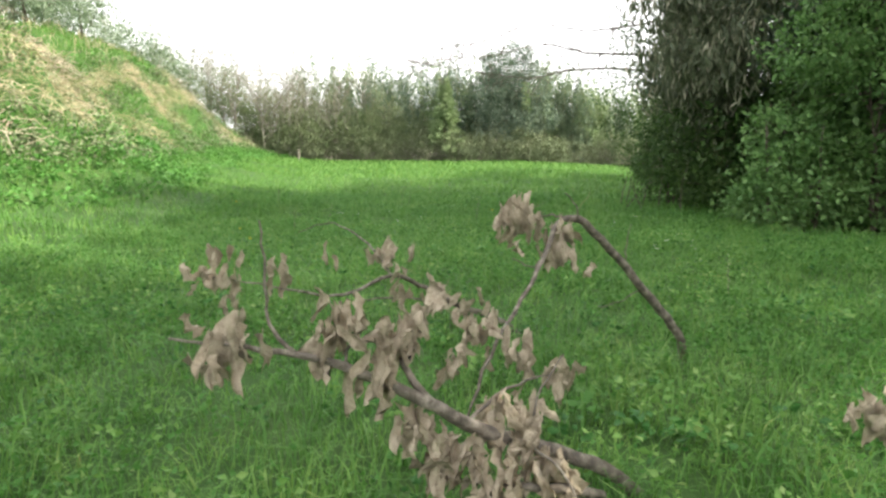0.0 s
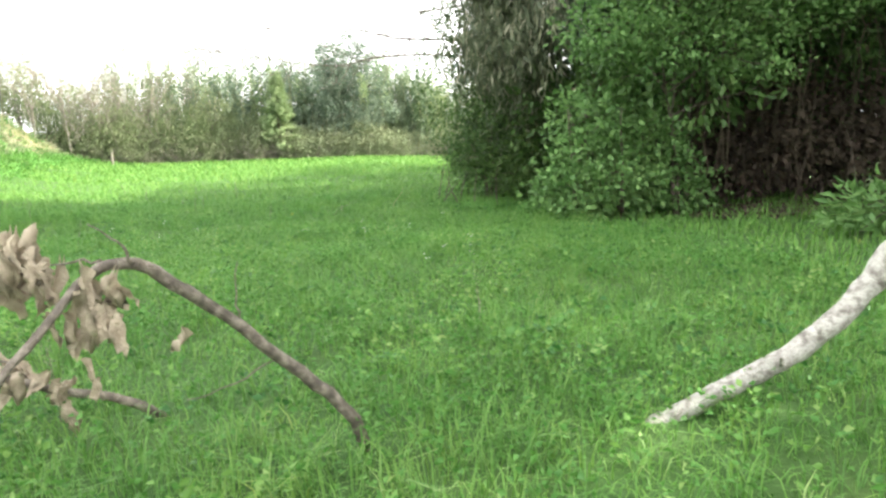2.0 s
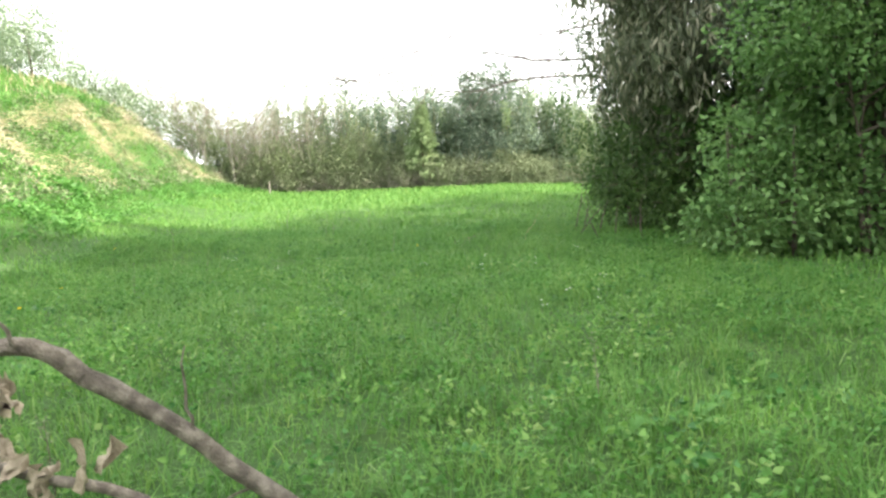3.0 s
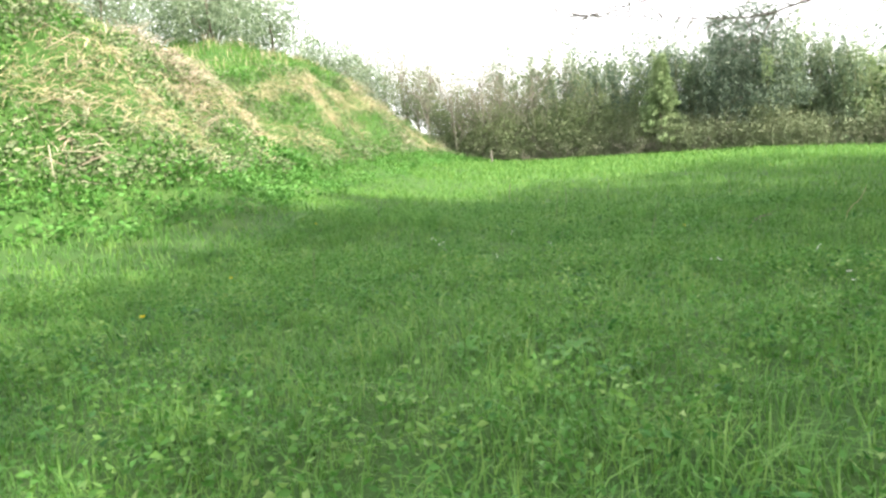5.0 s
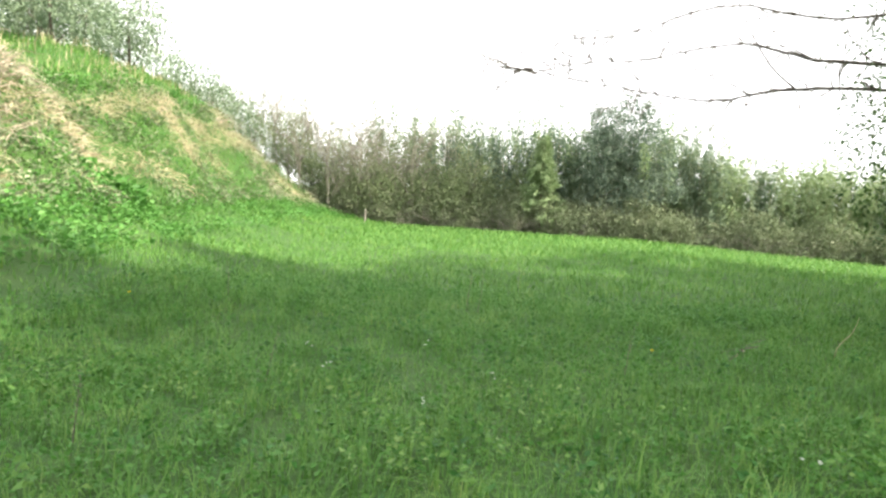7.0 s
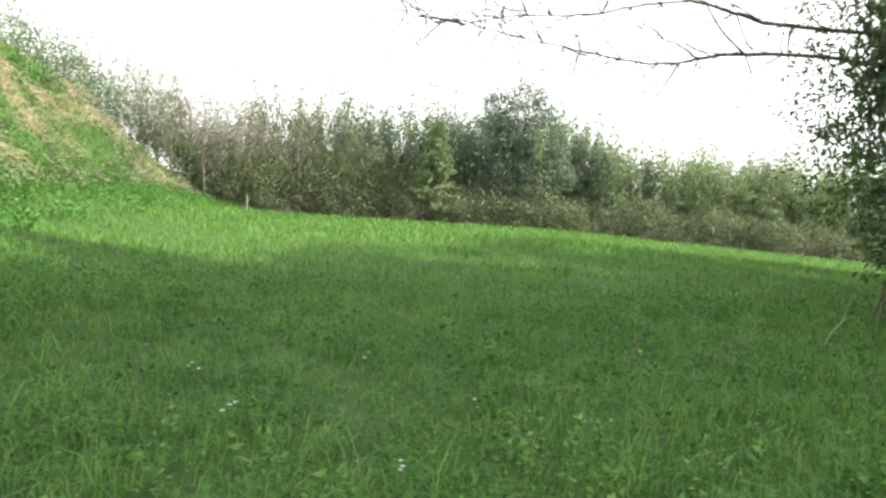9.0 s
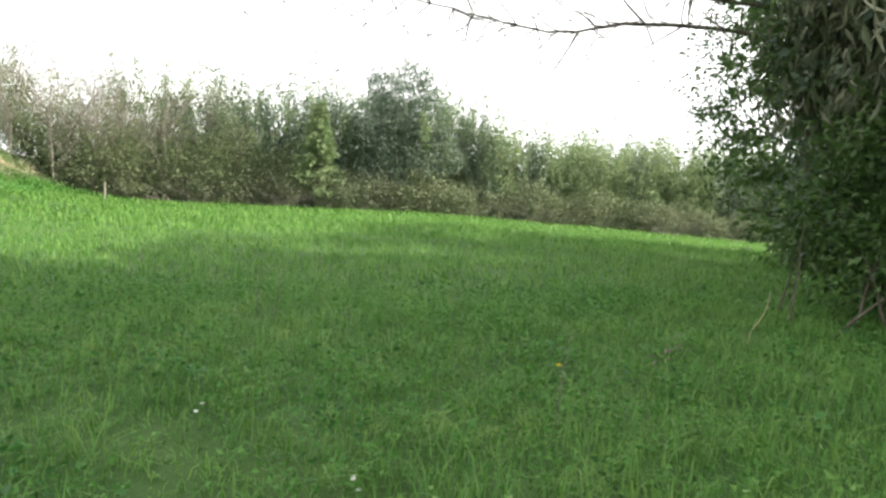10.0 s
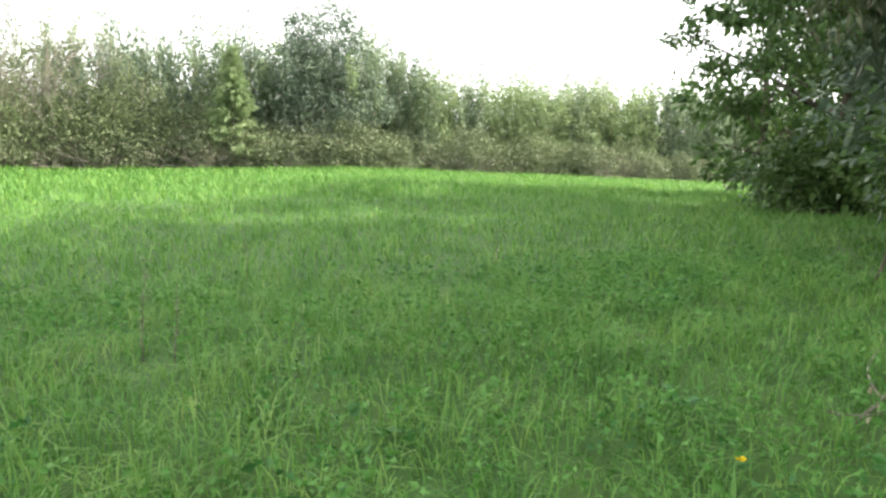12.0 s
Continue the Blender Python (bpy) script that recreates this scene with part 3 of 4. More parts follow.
# ---- the wood beside the meadow ----
def wood_tree(x, y, h, w, mat, label, clumps=1500, low=0.25, leaf=0.19, slim=0.5, droop=-0.4):
    lobes = []
    for i in range(13):
        a, s = rng.uniform(0, 6.28), (i + rng.random()) / 13
        z = h * (low + (0.95 - low) * s)
        r = w * (1.0 - 0.55 * abs(s - 0.35))
        lobes.append(((math.cos(a) * r * 0.55, math.sin(a) * r * 0.55, z), (r * 0.6, r * 0.6, h * 0.1)))
    return leafy_tree("woodland_tree", spot(x, y), h, lobes, mat, label, clumps, 14, leaf, slim, 0.16, droop, 0.2, 0.3)


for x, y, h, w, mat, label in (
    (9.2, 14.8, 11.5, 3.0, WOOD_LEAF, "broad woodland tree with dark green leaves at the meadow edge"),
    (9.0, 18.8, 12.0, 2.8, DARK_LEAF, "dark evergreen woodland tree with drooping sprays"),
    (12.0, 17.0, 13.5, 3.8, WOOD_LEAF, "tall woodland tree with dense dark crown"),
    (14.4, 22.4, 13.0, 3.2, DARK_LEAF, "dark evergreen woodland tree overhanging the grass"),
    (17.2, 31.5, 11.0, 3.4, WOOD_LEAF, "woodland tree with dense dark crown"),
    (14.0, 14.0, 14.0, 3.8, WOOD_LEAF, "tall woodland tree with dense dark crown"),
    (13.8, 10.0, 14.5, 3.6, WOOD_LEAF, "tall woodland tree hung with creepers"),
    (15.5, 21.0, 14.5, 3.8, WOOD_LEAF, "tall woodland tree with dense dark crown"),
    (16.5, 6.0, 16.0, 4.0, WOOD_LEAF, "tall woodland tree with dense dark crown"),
    # next three stand out of view, placed to shade the near meadow
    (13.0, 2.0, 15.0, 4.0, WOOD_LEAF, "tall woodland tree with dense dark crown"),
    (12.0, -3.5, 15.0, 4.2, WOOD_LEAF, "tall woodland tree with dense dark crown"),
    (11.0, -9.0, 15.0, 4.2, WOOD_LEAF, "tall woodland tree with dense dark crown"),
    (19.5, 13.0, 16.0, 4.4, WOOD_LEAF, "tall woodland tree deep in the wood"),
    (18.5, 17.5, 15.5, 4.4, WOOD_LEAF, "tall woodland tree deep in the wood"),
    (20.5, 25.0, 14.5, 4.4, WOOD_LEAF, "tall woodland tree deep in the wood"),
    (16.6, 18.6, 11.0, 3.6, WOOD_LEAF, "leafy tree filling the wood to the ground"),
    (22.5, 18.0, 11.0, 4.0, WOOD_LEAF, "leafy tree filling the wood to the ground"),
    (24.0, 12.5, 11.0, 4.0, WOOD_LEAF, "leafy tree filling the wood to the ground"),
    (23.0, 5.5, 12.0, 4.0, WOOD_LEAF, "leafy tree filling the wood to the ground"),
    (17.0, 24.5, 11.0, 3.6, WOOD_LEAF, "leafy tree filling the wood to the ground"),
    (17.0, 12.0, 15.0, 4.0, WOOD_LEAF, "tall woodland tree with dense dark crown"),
    # three more unseen trees, added to close sunlit gaps on the meadow
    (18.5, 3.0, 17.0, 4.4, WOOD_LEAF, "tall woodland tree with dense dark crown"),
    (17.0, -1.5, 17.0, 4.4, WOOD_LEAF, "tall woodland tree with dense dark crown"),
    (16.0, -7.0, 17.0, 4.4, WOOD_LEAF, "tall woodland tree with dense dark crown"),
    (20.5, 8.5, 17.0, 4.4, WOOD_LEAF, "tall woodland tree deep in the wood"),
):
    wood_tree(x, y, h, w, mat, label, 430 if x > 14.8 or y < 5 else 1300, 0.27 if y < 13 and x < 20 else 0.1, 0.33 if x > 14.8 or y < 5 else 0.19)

far_lobes = [((rng.uniform(-1.7, 2.2), rng.uniform(-2.0, 2.0), 12.0 * (0.29 + 0.055 * i)), (rng.uniform(0.9, 1.5), 1.2, 0.55)) for i in range(13)]
far_lobes += [((-3.9, -0.4, 3.5), (1.1, 0.7, 0.22)), ((-4.3, 0.2, 4.2), (0.9, 0.7, 0.25)), ((-3.2, 0, 2.7), (1.0, 0.8, 0.25)), ((-2.7, -0.6, 5.2), (1.2, 0.9, 0.35)), ((-3.0, 0, 6.6), (1.0, 0.8, 0.5)), ((1.5, -1.2, 2.2), (1.6, 1.2, 1.3)), ((0.6, 0.6, 1.2), (1.7, 1.0, 1.0)), ((1.8, -2.4, 1.6), (1.4, 1.2, 1.6)), ((1.6, -2.2, 4.0), (1.6, 1.4, 1.4)), ((0.4, -0.6, 3.2), (1.3, 1.0, 0.9)), ((1.2, -1.0, 5.6), (1.8, 1.6, 1.2)), ((0.8, -0.5, 7.6), (1.8, 1.6, 1.2))]
leafy_tree("woodland_tree", spot(14.9, 27.0), 12.0, far_lobes, WOOD_LEAF, "dark evergreen tree with feathery layered outer boughs", 2100, 13, 0.16, 0.45, 0.17, -0.35, 0.2, 0.1)
leafy_tree("leafy_bush", spot(6.9, 13.4), 2.6, [((0.1, 0, 0.8), (1.0, 0.9, 0.75)), ((0.9, 0.1, 1.1), (0.85, 0.8, 0.8)), ((0.1, 0.3, 1.7), (0.7, 0.7, 0.6)), ((-0.45, -0.1, 0.5), (0.6, 0.6, 0.5)), ((1.4, -0.2, 0.5), (0.6, 0.6, 0.5)), ((0.9, 0.3, 2.1), (0.5, 0.5, 0.4))],
           FRESH_LEAF, "dense fresh green bush at the wood's edge", 800, 12, 0.11, 0.62, 0.04, -0.3, 0.13, 0.55, 4)
leafy_tree("leafy_bush", spot(8.3, 13.0), 3.8, [((0, 0, 2.9), (1.6, 1.0, 0.6)), ((1.3, -0.3, 3.3), (1.2, 0.8, 0.45)), ((-1.0, 0.2, 3.2), (1.0, 0.9, 0.6)), ((0.9, -0.6, 2.5), (0.7, 0.5, 0.25)), ((-0.4, -0.4, 4.0), (1.5, 1.0, 0.5)), ((1.6, -0.7, 4.1), (1.6, 0.9, 0.35)), ((0.3, -0.6, 4.8), (1.8, 1.0, 0.5)), ((2.6, -0.9, 3.6), (0.9, 0.6, 0.2))],
           FRESH_LEAF, "spreading shrub with light green leaf sprays", 1250, 9, 0.1, 0.6, 0.05, -0.2, 0.16, 0.5, 3)
leafy_tree("leafy_bush", spot(13.0, 11.2), 3.2, [((0, 0, 2.0), (0.7, 0.5, 0.8)), ((0.3, 0, 2.7), (0.7, 0.5, 0.4)), ((-0.2, 0, 1.4), (0.5, 0.4, 0.4))],
           FRESH_LEAF, "slender shrub with fresh green leaves in the wood", 230, 9, 0.1, 0.6, 0.03, -0.2, 0.15, 0.5, 2)
leafy_tree("leafy_bush", spot(15.8, 29.2), 2.2, [((0, 0, 0.9), (1.4, 1.0, 0.9)), ((1.2, -0.8, 0.8), (1.2, 1.0, 0.8))], DARK_LEAF, "low dark bush under the far trees", 500, 9, 0.11, 0.5, 0.03, -0.2, 0.18, 0.5, 3)
leafy_tree("leafy_bush", spot(6.2, 17.3), 2.4, [((0, 0, 0.9), (0.8, 0.7, 0.9)), ((0.9, -0.4, 0.9), (0.8, 0.7, 0.9)), ((0.3, -0.7, 0.6), (0.8, 0.6, 0.6)), ((-0.4, 0.7, 1.2), (0.6, 0.7, 0.9)), ((0.1, 0.2, 1.9), (0.9, 0.8, 0.6)), ((-0.5, -0.5, 1.0), (0.5, 0.5, 0.6))], WOOD_LEAF, "dark straggly bush beneath the bamboo", 800, 10, 0.1, 0.5, 0.03, -0.3, 0.18, 0.3, 4)


def overhang(place, reach, label, mat, leaves=8500, leaf=0.27):
    """Bamboo that arches out over the grass, its slim leaves hanging."""
    ob = thing("arching_bamboo", place, label, "bamboo")
    lines, places, ways = [], [], []
    for _ in range(26):
        a = rng.normal() * 0.9 + math.pi
        r, h = reach * rng.uniform(0.3, 1.0), rng.uniform(2.6, 5.4)
        line = [(math.cos(a) * r * s ** 1.7, math.sin(a) * r * s ** 1.7 - 0.3 * s, h * math.sin(s * 1.9) - 0.05, 0.02 * (1.05 - s)) for s in np.linspace(0, 1, 9)]
        lines.append(line)
        p = np.array([q[:3] for q in line])
        u = rng.uniform(2.5, 8, leaves // 26)
        i = np.minimum(u.astype(int), 7)
        f = (u - i)[:, None]
        places.append(p[i] * (1 - f) + p[i + 1] * f + rng.normal(size=(len(u), 3)) * 0.24)
        ways.append(rng.normal(size=(len(u), 3)) * 0.4 + (0, 0, -0.9))
    for line in lines:
        part_of("culm", tubes("culm", [line], CULM, 5), ob)
    at, way = np.concatenate(places), np.concatenate(ways)
    L = rng.uniform(0.5, 1.2, len(at)) * leaf
    part_of("foliage", leaf_mesh("foliage", at, way, L, L * 0.2, mat), ob)
    return ob


HANGING = material("hanging bamboo leaf", [(0, (0.06, 0.08, 0.045)), (0.6, (0.12, 0.145, 0.08)), (0.82, (0.21, 0.22, 0.14)), (0.92, (0.42, 0.4, 0.3)), (1, (0.6, 0.57, 0.46))], 0.5, 0.25, 0.6, island=0.85)
overhang(spot(7.2, 17.2), 2.5, "arching bamboo with long drooping leaves at the wood's edge", HANGING)
overhang(spot(7.6, 18.8), 2.1, "arching bamboo with long drooping leaves at the wood's edge", HANGING)

# undergrowth that closes the wood; the brown shrubs' dark colour includes its shade
for x, y, h, mat, label in ((9.8, 15.2, 3.4, SHADED_DRY, "dry brown undergrowth, its colour darkened for the wood's shade"), (12.2, 14.6, 3.0, SHADED_DRY, "dry brown undergrowth, its colour darkened for the wood's shade"), (14.6, 13.4, 3.4, SHADED_DRY, "dry brown undergrowth, its colour darkened for the wood's shade"),
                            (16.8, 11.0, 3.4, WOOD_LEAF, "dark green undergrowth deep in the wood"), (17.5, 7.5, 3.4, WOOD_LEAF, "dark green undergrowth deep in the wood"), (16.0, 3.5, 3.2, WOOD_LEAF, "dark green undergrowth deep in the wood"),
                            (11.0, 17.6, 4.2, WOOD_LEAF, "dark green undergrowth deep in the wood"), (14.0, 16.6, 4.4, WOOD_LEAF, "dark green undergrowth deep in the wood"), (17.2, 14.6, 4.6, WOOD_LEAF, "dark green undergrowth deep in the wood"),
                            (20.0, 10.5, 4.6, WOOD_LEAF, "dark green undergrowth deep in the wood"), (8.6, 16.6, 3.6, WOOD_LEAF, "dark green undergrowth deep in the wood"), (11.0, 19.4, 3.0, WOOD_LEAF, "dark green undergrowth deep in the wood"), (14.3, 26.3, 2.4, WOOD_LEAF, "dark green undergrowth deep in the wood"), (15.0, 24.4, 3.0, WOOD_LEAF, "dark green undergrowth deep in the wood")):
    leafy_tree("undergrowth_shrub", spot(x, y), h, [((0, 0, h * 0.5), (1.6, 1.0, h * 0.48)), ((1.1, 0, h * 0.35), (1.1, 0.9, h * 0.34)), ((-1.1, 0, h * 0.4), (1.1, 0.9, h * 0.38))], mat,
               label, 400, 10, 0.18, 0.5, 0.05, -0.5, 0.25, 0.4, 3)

leafy_tree("fern", spot(8.6, 9.2), 0.6, [((0, 0, 0.3), (0.6, 0.5, 0.3))], FRESH_LEAF, "green fern standing in the grass before the wood", 60, 8, 0.16, 0.4, 0.01, -0.2, 0.1, 0.4, 3)

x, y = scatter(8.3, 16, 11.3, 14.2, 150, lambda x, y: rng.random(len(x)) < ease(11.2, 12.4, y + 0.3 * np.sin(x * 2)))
# litter shares the darkened brown, so shade is in its colour too
weed_cover("leaf_litter", "brown fallen leaves under the wood's edge, coloured darker for shade", x, y, 3, 0.08, 0.1, 0.05, SHADED_DRY)
# creepers and thin stems in the shade of the wood; creeper colour carries that shade
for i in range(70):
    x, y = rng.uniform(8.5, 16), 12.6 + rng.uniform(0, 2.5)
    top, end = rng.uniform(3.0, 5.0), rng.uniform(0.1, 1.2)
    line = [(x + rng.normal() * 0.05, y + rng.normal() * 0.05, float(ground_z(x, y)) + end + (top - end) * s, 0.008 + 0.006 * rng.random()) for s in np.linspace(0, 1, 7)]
    tagged(new("creeper", tubes("creeper", [smooth_line(line, 2)], SHADED_DRY, 5)), "dry brown hanging creeper, coloured darker for the wood's shade", "creeper", "hanging creepers")
for x, y, h in ((4.9, 17.0, 1.1), (5.0, 17.6, 1.2), (5.3, 18.2, 1.0), (5.2, 16.5, 1.0), (5.5, 16.3, 0.9), (5.4, 17.2, 1.3), (6.0, 16.2, 1.3), (10.9, 12.0, 1.6)):
    tagged(new("sapling_stem", tubes("sapling_stem", [smooth_line(wander(spot(x, y, -0.05), (rng.normal() * 0.2, rng.normal() * 0.2, 1), h, 0.016, 5, 0.15), 2)], BARK, 6)),
           "thin crooked bare stem at the wood's edge", "stem", "bare stems")

# bare boughs reaching out over the meadow
bough = thing("bare_bough_tree", spot(8.6, 20.2), "leafless tree whose thin boughs reach over the meadow", "bare tree")
origin = np.array(bough.location)
lines = [smooth_line([(8.6, 20.2, -0.3, 0.13), (8.4, 20.1, 2.0, 0.11), (8.1, 20.0, 3.6, 0.09), (8.0, 20.0, 5.5, 0.06), (8.2, 20.1, 7.5, 0.03)])]
lower = [(8.1, 20.0, 3.0, 0.05), (6.0, 19.6, 3.3, 0.032), (4.2, 19.6, 3.3, 0.026), (3.3, 19.6, 3.12, 0.018), (2.5, 19.6, 3.12, 0.013), (1.7, 19.6, 3.22, 0.011), (0.9, 19.6, 3.35, 0.009), (0.1, 19.5, 3.42, 0.006)]
upper = [(8.1, 20.0, 3.6, 0.05), (5.9, 19.6, 3.7, 0.034), (4.4, 19.6, 3.75, 0.026), (3.4, 19.6, 3.95, 0.016), (2.2, 19.6, 3.7, 0.011), (1.2, 19.6, 3.6, 0.01), (0.3, 19.6, 3.45, 0.008), (-0.4, 19.5, 3.5, 0.006)]
third = [(8.0, 20.0, 4.6, 0.045), (6.2, 19.4, 4.5, 0.03), (4.6, 19.3, 4.25, 0.02), (3.0, 19.3, 4.4, 0.013), (1.8, 19.3, 4.0, 0.01), (0.9, 19.2, 3.85, 0.007)]
for l in (lower, upper, third):
    lines.append(smooth_line(l, 4, 0.015))
lines.append(smooth_line([(3.3, 19.6, 3.12, 0.016), (3.15, 19.6, 2.85, 0.012), (3.0, 19.6, 2.62, 0.007)], 3))
lines.append(smooth_line([(3.05, 19.6, 2.66, 0.006), (2.6, 19.6, 2.75, 0.004), (2.0, 19.5, 2.95, 0.003)], 3))
lines.append(smooth_line([(4.2, 19.6, 3.3, 0.016), (3.8, 19.6, 3.65, 0.013), (3.4, 19.6, 4.3, 0.009), (3.1, 19.5, 4.9, 0.005)], 3))
for l in (lower, upper, third):
    for q in smooth_line(l, 3)[4:]:
        for _ in range(3):
            twig = wander(q[:3], (rng.normal() - 0.8, rng.normal() * 0.6, rng.normal() * 0.8), rng.uniform(0.5, 1.3), max(0.01, q[3] * 0.5), 5, 0.25)
            lines.append(twig)
            lines.append(wander(twig[3][:3], rng.normal(size=3) - (0.5, 0, 0), 0.5, 0.008, 3, 0.2))
lines = [[(q[0] - origin[0], q[1] - origin[1], q[2] - origin[2], q[3]) for q in l] for l in lines]
part_of("trunk", tubes("trunk", lines, TWIG, 5), bough)
at, way = crown_points([((-3.3, -0.8, 3.0), (0.6, 0.5, 1.2)), ((-2.4, -0.6, 3.3), (0.8, 0.7, 1.3)), ((-2.9, -0.7, 4.4), (0.9, 0.7, 0.8)), ((-3.1, -0.8, 1.9), (0.6, 0.5, 0.7))], 330, 8, 0.15, 0.2)
part_of("leaves", leaf_mesh("leaves", at, way + (0, 0, -0.5), rng.uniform(0.06, 0.11, len(at)), 0.04, WOOD_LEAF), bough)

# ---- the fallen branches in the grass ----
leaf_kinds = []
for i in range(5):
    bm = bmesh.new()
    rows = []
    curl, twist = rng.uniform(0.5, 1.6), rng.normal() * 0.6
    for s in np.linspace(0, 1, 6):
        w = 0.033 * math.sin(math.pi * min(1, s * 0.9 + 0.08)) ** 0.7 * rng.uniform(0.85, 1.15)
        row = []
        for k in (-1, -0.5, 0, 0.5, 1):
            row.append(bm.verts.new((k * w * math.cos(twist * s) * (1 - 0.25 * abs(k) * curl * 0.5) + 0.012 * math.sin(5 * s + i), (1 - math.cos(k * curl)) * w * 0.9 + k * w * math.sin(twist * s) + 0.02 * math.sin(3 * s + i) + rng.normal() * 0.01, -0.14 * s + rng.normal() * 0.01 + 0.01 * abs(k))))
        rows.append(row)
    for a, b in zip(rows, rows[1:]):
        for j in range(4):
            bm.faces.new((a[j], a[j + 1], b[j + 1], b[j]))
    lm = bpy.data.meshes.new("dead_leaf")
    bm.to_mesh(lm)
    bm.free()
    lm.materials.append(DEAD_LEAF)
    lm.polygons.foreach_set("use_smooth", np.ones(len(lm.polygons), bool))
    leaf_kinds.append(lm)


def hang_leaves(parent, places, count, size=1.0, spread=0.04):
    for p in places:
        for _ in range(count + (4 if count > 2 else 0)):
            ob = new("dead_leaf", leaf_kinds[int(rng.integers(5))])
            ob.parent = parent
            q = Vector(p) - parent.location + Vector(rng.normal(size=3) * spread)
            ob.matrix_basis = Matrix.Translation(q) @ Euler((rng.normal() * 0.25, rng.normal() * 0.25, rng.uniform(0, 6.28))).to_matrix().to_4x4() @ Matrix.Diagonal((size * rng.uniform(0.6, 1.05), size * rng.uniform(0.6, 1.1), size * rng.uniform(0.55, 1.05), 1))


def branch(name, lines, label, category, mat):
    base = Vector(lines[0][0][:3])
    ob = thing(name, base, label, category)
    moved = [smooth_line([(q[0] - base.x, q[1] - base.y, q[2] - base.z, q[3]) for q in l], 4, 0.004) for l in lines]
    part_of("limb", tubes("limb", moved[:1], mat, 9), ob)
    for l in moved[1:]:
        part_of("twig", tubes("twig", [l], mat, 6), ob)
    return ob


main = branch("fallen_branch", [
    [(1.3, 3.9, 0.04, 0.03), (1.13, 3.8, 0.2, 0.028), (0.88, 3.7, 0.34, 0.027), (0.65, 3.6, 0.45, 0.025), (0.45, 3.5, 0.6, 0.021), (0.26, 3.47, 0.7, 0.016), (0.05, 3.45, 0.77, 0.011), (-0.12, 3.45, 0.8, 0.008), (-0.33, 3.45, 0.82, 0.004)],
    [(1.1, 3.72, 0.14, 0.02), (0.9, 3.6, 0.24, 0.018), (0.7, 3.52, 0.3, 0.012)],
    [(0.47, 3.5, 0.59, 0.015), (0.38, 3.6, 0.69, 0.012), (0.35, 3.7, 0.76, 0.008)],
    [(0.05, 3.45, 0.77, 0.008), (-0.03, 3.5, 0.86, 0.006), (-0.04, 3.5, 1.02, 0.005), (-0.05, 3.5, 1.18, 0.003)],
    [(0.2, 3.46, 0.72, 0.006), (0.24, 3.6, 0.85, 0.004), (0.22, 3.6, 0.93, 0.003)],
    [(0.6, 3.58, 0.48, 0.008), (0.75, 3.8, 0.52, 0.006), (0.95, 4.0, 0.5, 0.004)],
    [(0.8, 3.65, 0.38, 0.007), (0.9, 3.5, 0.36, 0.005), (1.0, 3.4, 0.2, 0.003)],
    [(0.85, 3.7, 0.34, 0.007), (0.86, 3.75, 0.5, 0.005), (0.98, 3.9, 0.62, 0.003)],
], "fallen grey branch hung with curled brown leaves in the grass", "fallen branch", TWIG)
hang_leaves(main, [(-0.2, 3.45, 0.78), (-0.14, 3.45, 0.82), (0.19, 3.5, 0.87), (0.3, 3.45, 0.73), (0.14, 3.5, 0.83), (0.43, 3.68, 0.86), (0.35, 3.6, 0.8), (0.99, 4.0, 0.53), (0.84, 3.75, 0.5), (0.4, 3.5, 0.53), (0.71, 3.7, 0.53), (0.6, 3.55, 0.42), (0.77, 3.6, 0.45), (0.66, 3.5, 0.4), (0.55, 3.5, 0.4), (0.86, 3.6, 0.38), (0.9, 3.62, 0.3), (0.75, 3.5, 0.32), (0.7, 3.45, 0.25), (0.95, 3.6, 0.22), (0.6, 3.42, 0.25), (0.5, 3.5, 0.5)], 5, 1.0)
hang_leaves(main, [(-0.04, 3.45, 0.84), (0.25, 3.47, 0.78)], 2)

second = branch("fallen_branch", [
    [(1.1, 6.15, 0.02, 0.024), (0.95, 6.1, 0.14, 0.023), (0.6, 6.0, 0.3, 0.02), (0.37, 5.9, 0.45, 0.016), (0.2, 5.74, 0.55, 0.014), (-0.07, 5.7, 0.44, 0.011), (-0.29, 5.7, 0.43, 0.009), (-0.77, 5.7, 0.52, 0.005), (-1.05, 5.7, 0.55, 0.003)],
    [(0.2, 5.74, 0.55, 0.011), (0.05, 6.0, 0.69, 0.009), (-0.14, 6.3, 0.77, 0.007), (-0.33, 6.6, 0.79, 0.005), (-0.58, 6.6, 0.72, 0.003)],
    [(0.6, 6.0, 0.3, 0.011), (0.21, 5.9, 0.36, 0.008), (-0.01, 5.8, 0.37, 0.004)],
], "fallen dark branch with dead leaves lying across the grass", "fallen branch", TWIG)
hang_leaves(second, [(-0.89, 5.7, 0.66), (-1.0, 5.7, 0.62), (-0.56, 5.7, 0.62), (-0.8, 5.7, 0.5), (0.14, 5.9, 0.72), (0.52, 6.0, 0.42), (0.3, 5.8, 0.5), (0.75, 6.0, 0.3)], 5, 1.15, 0.06)
hang_leaves(second, [(-0.23, 5.8, 0.72)], 2)

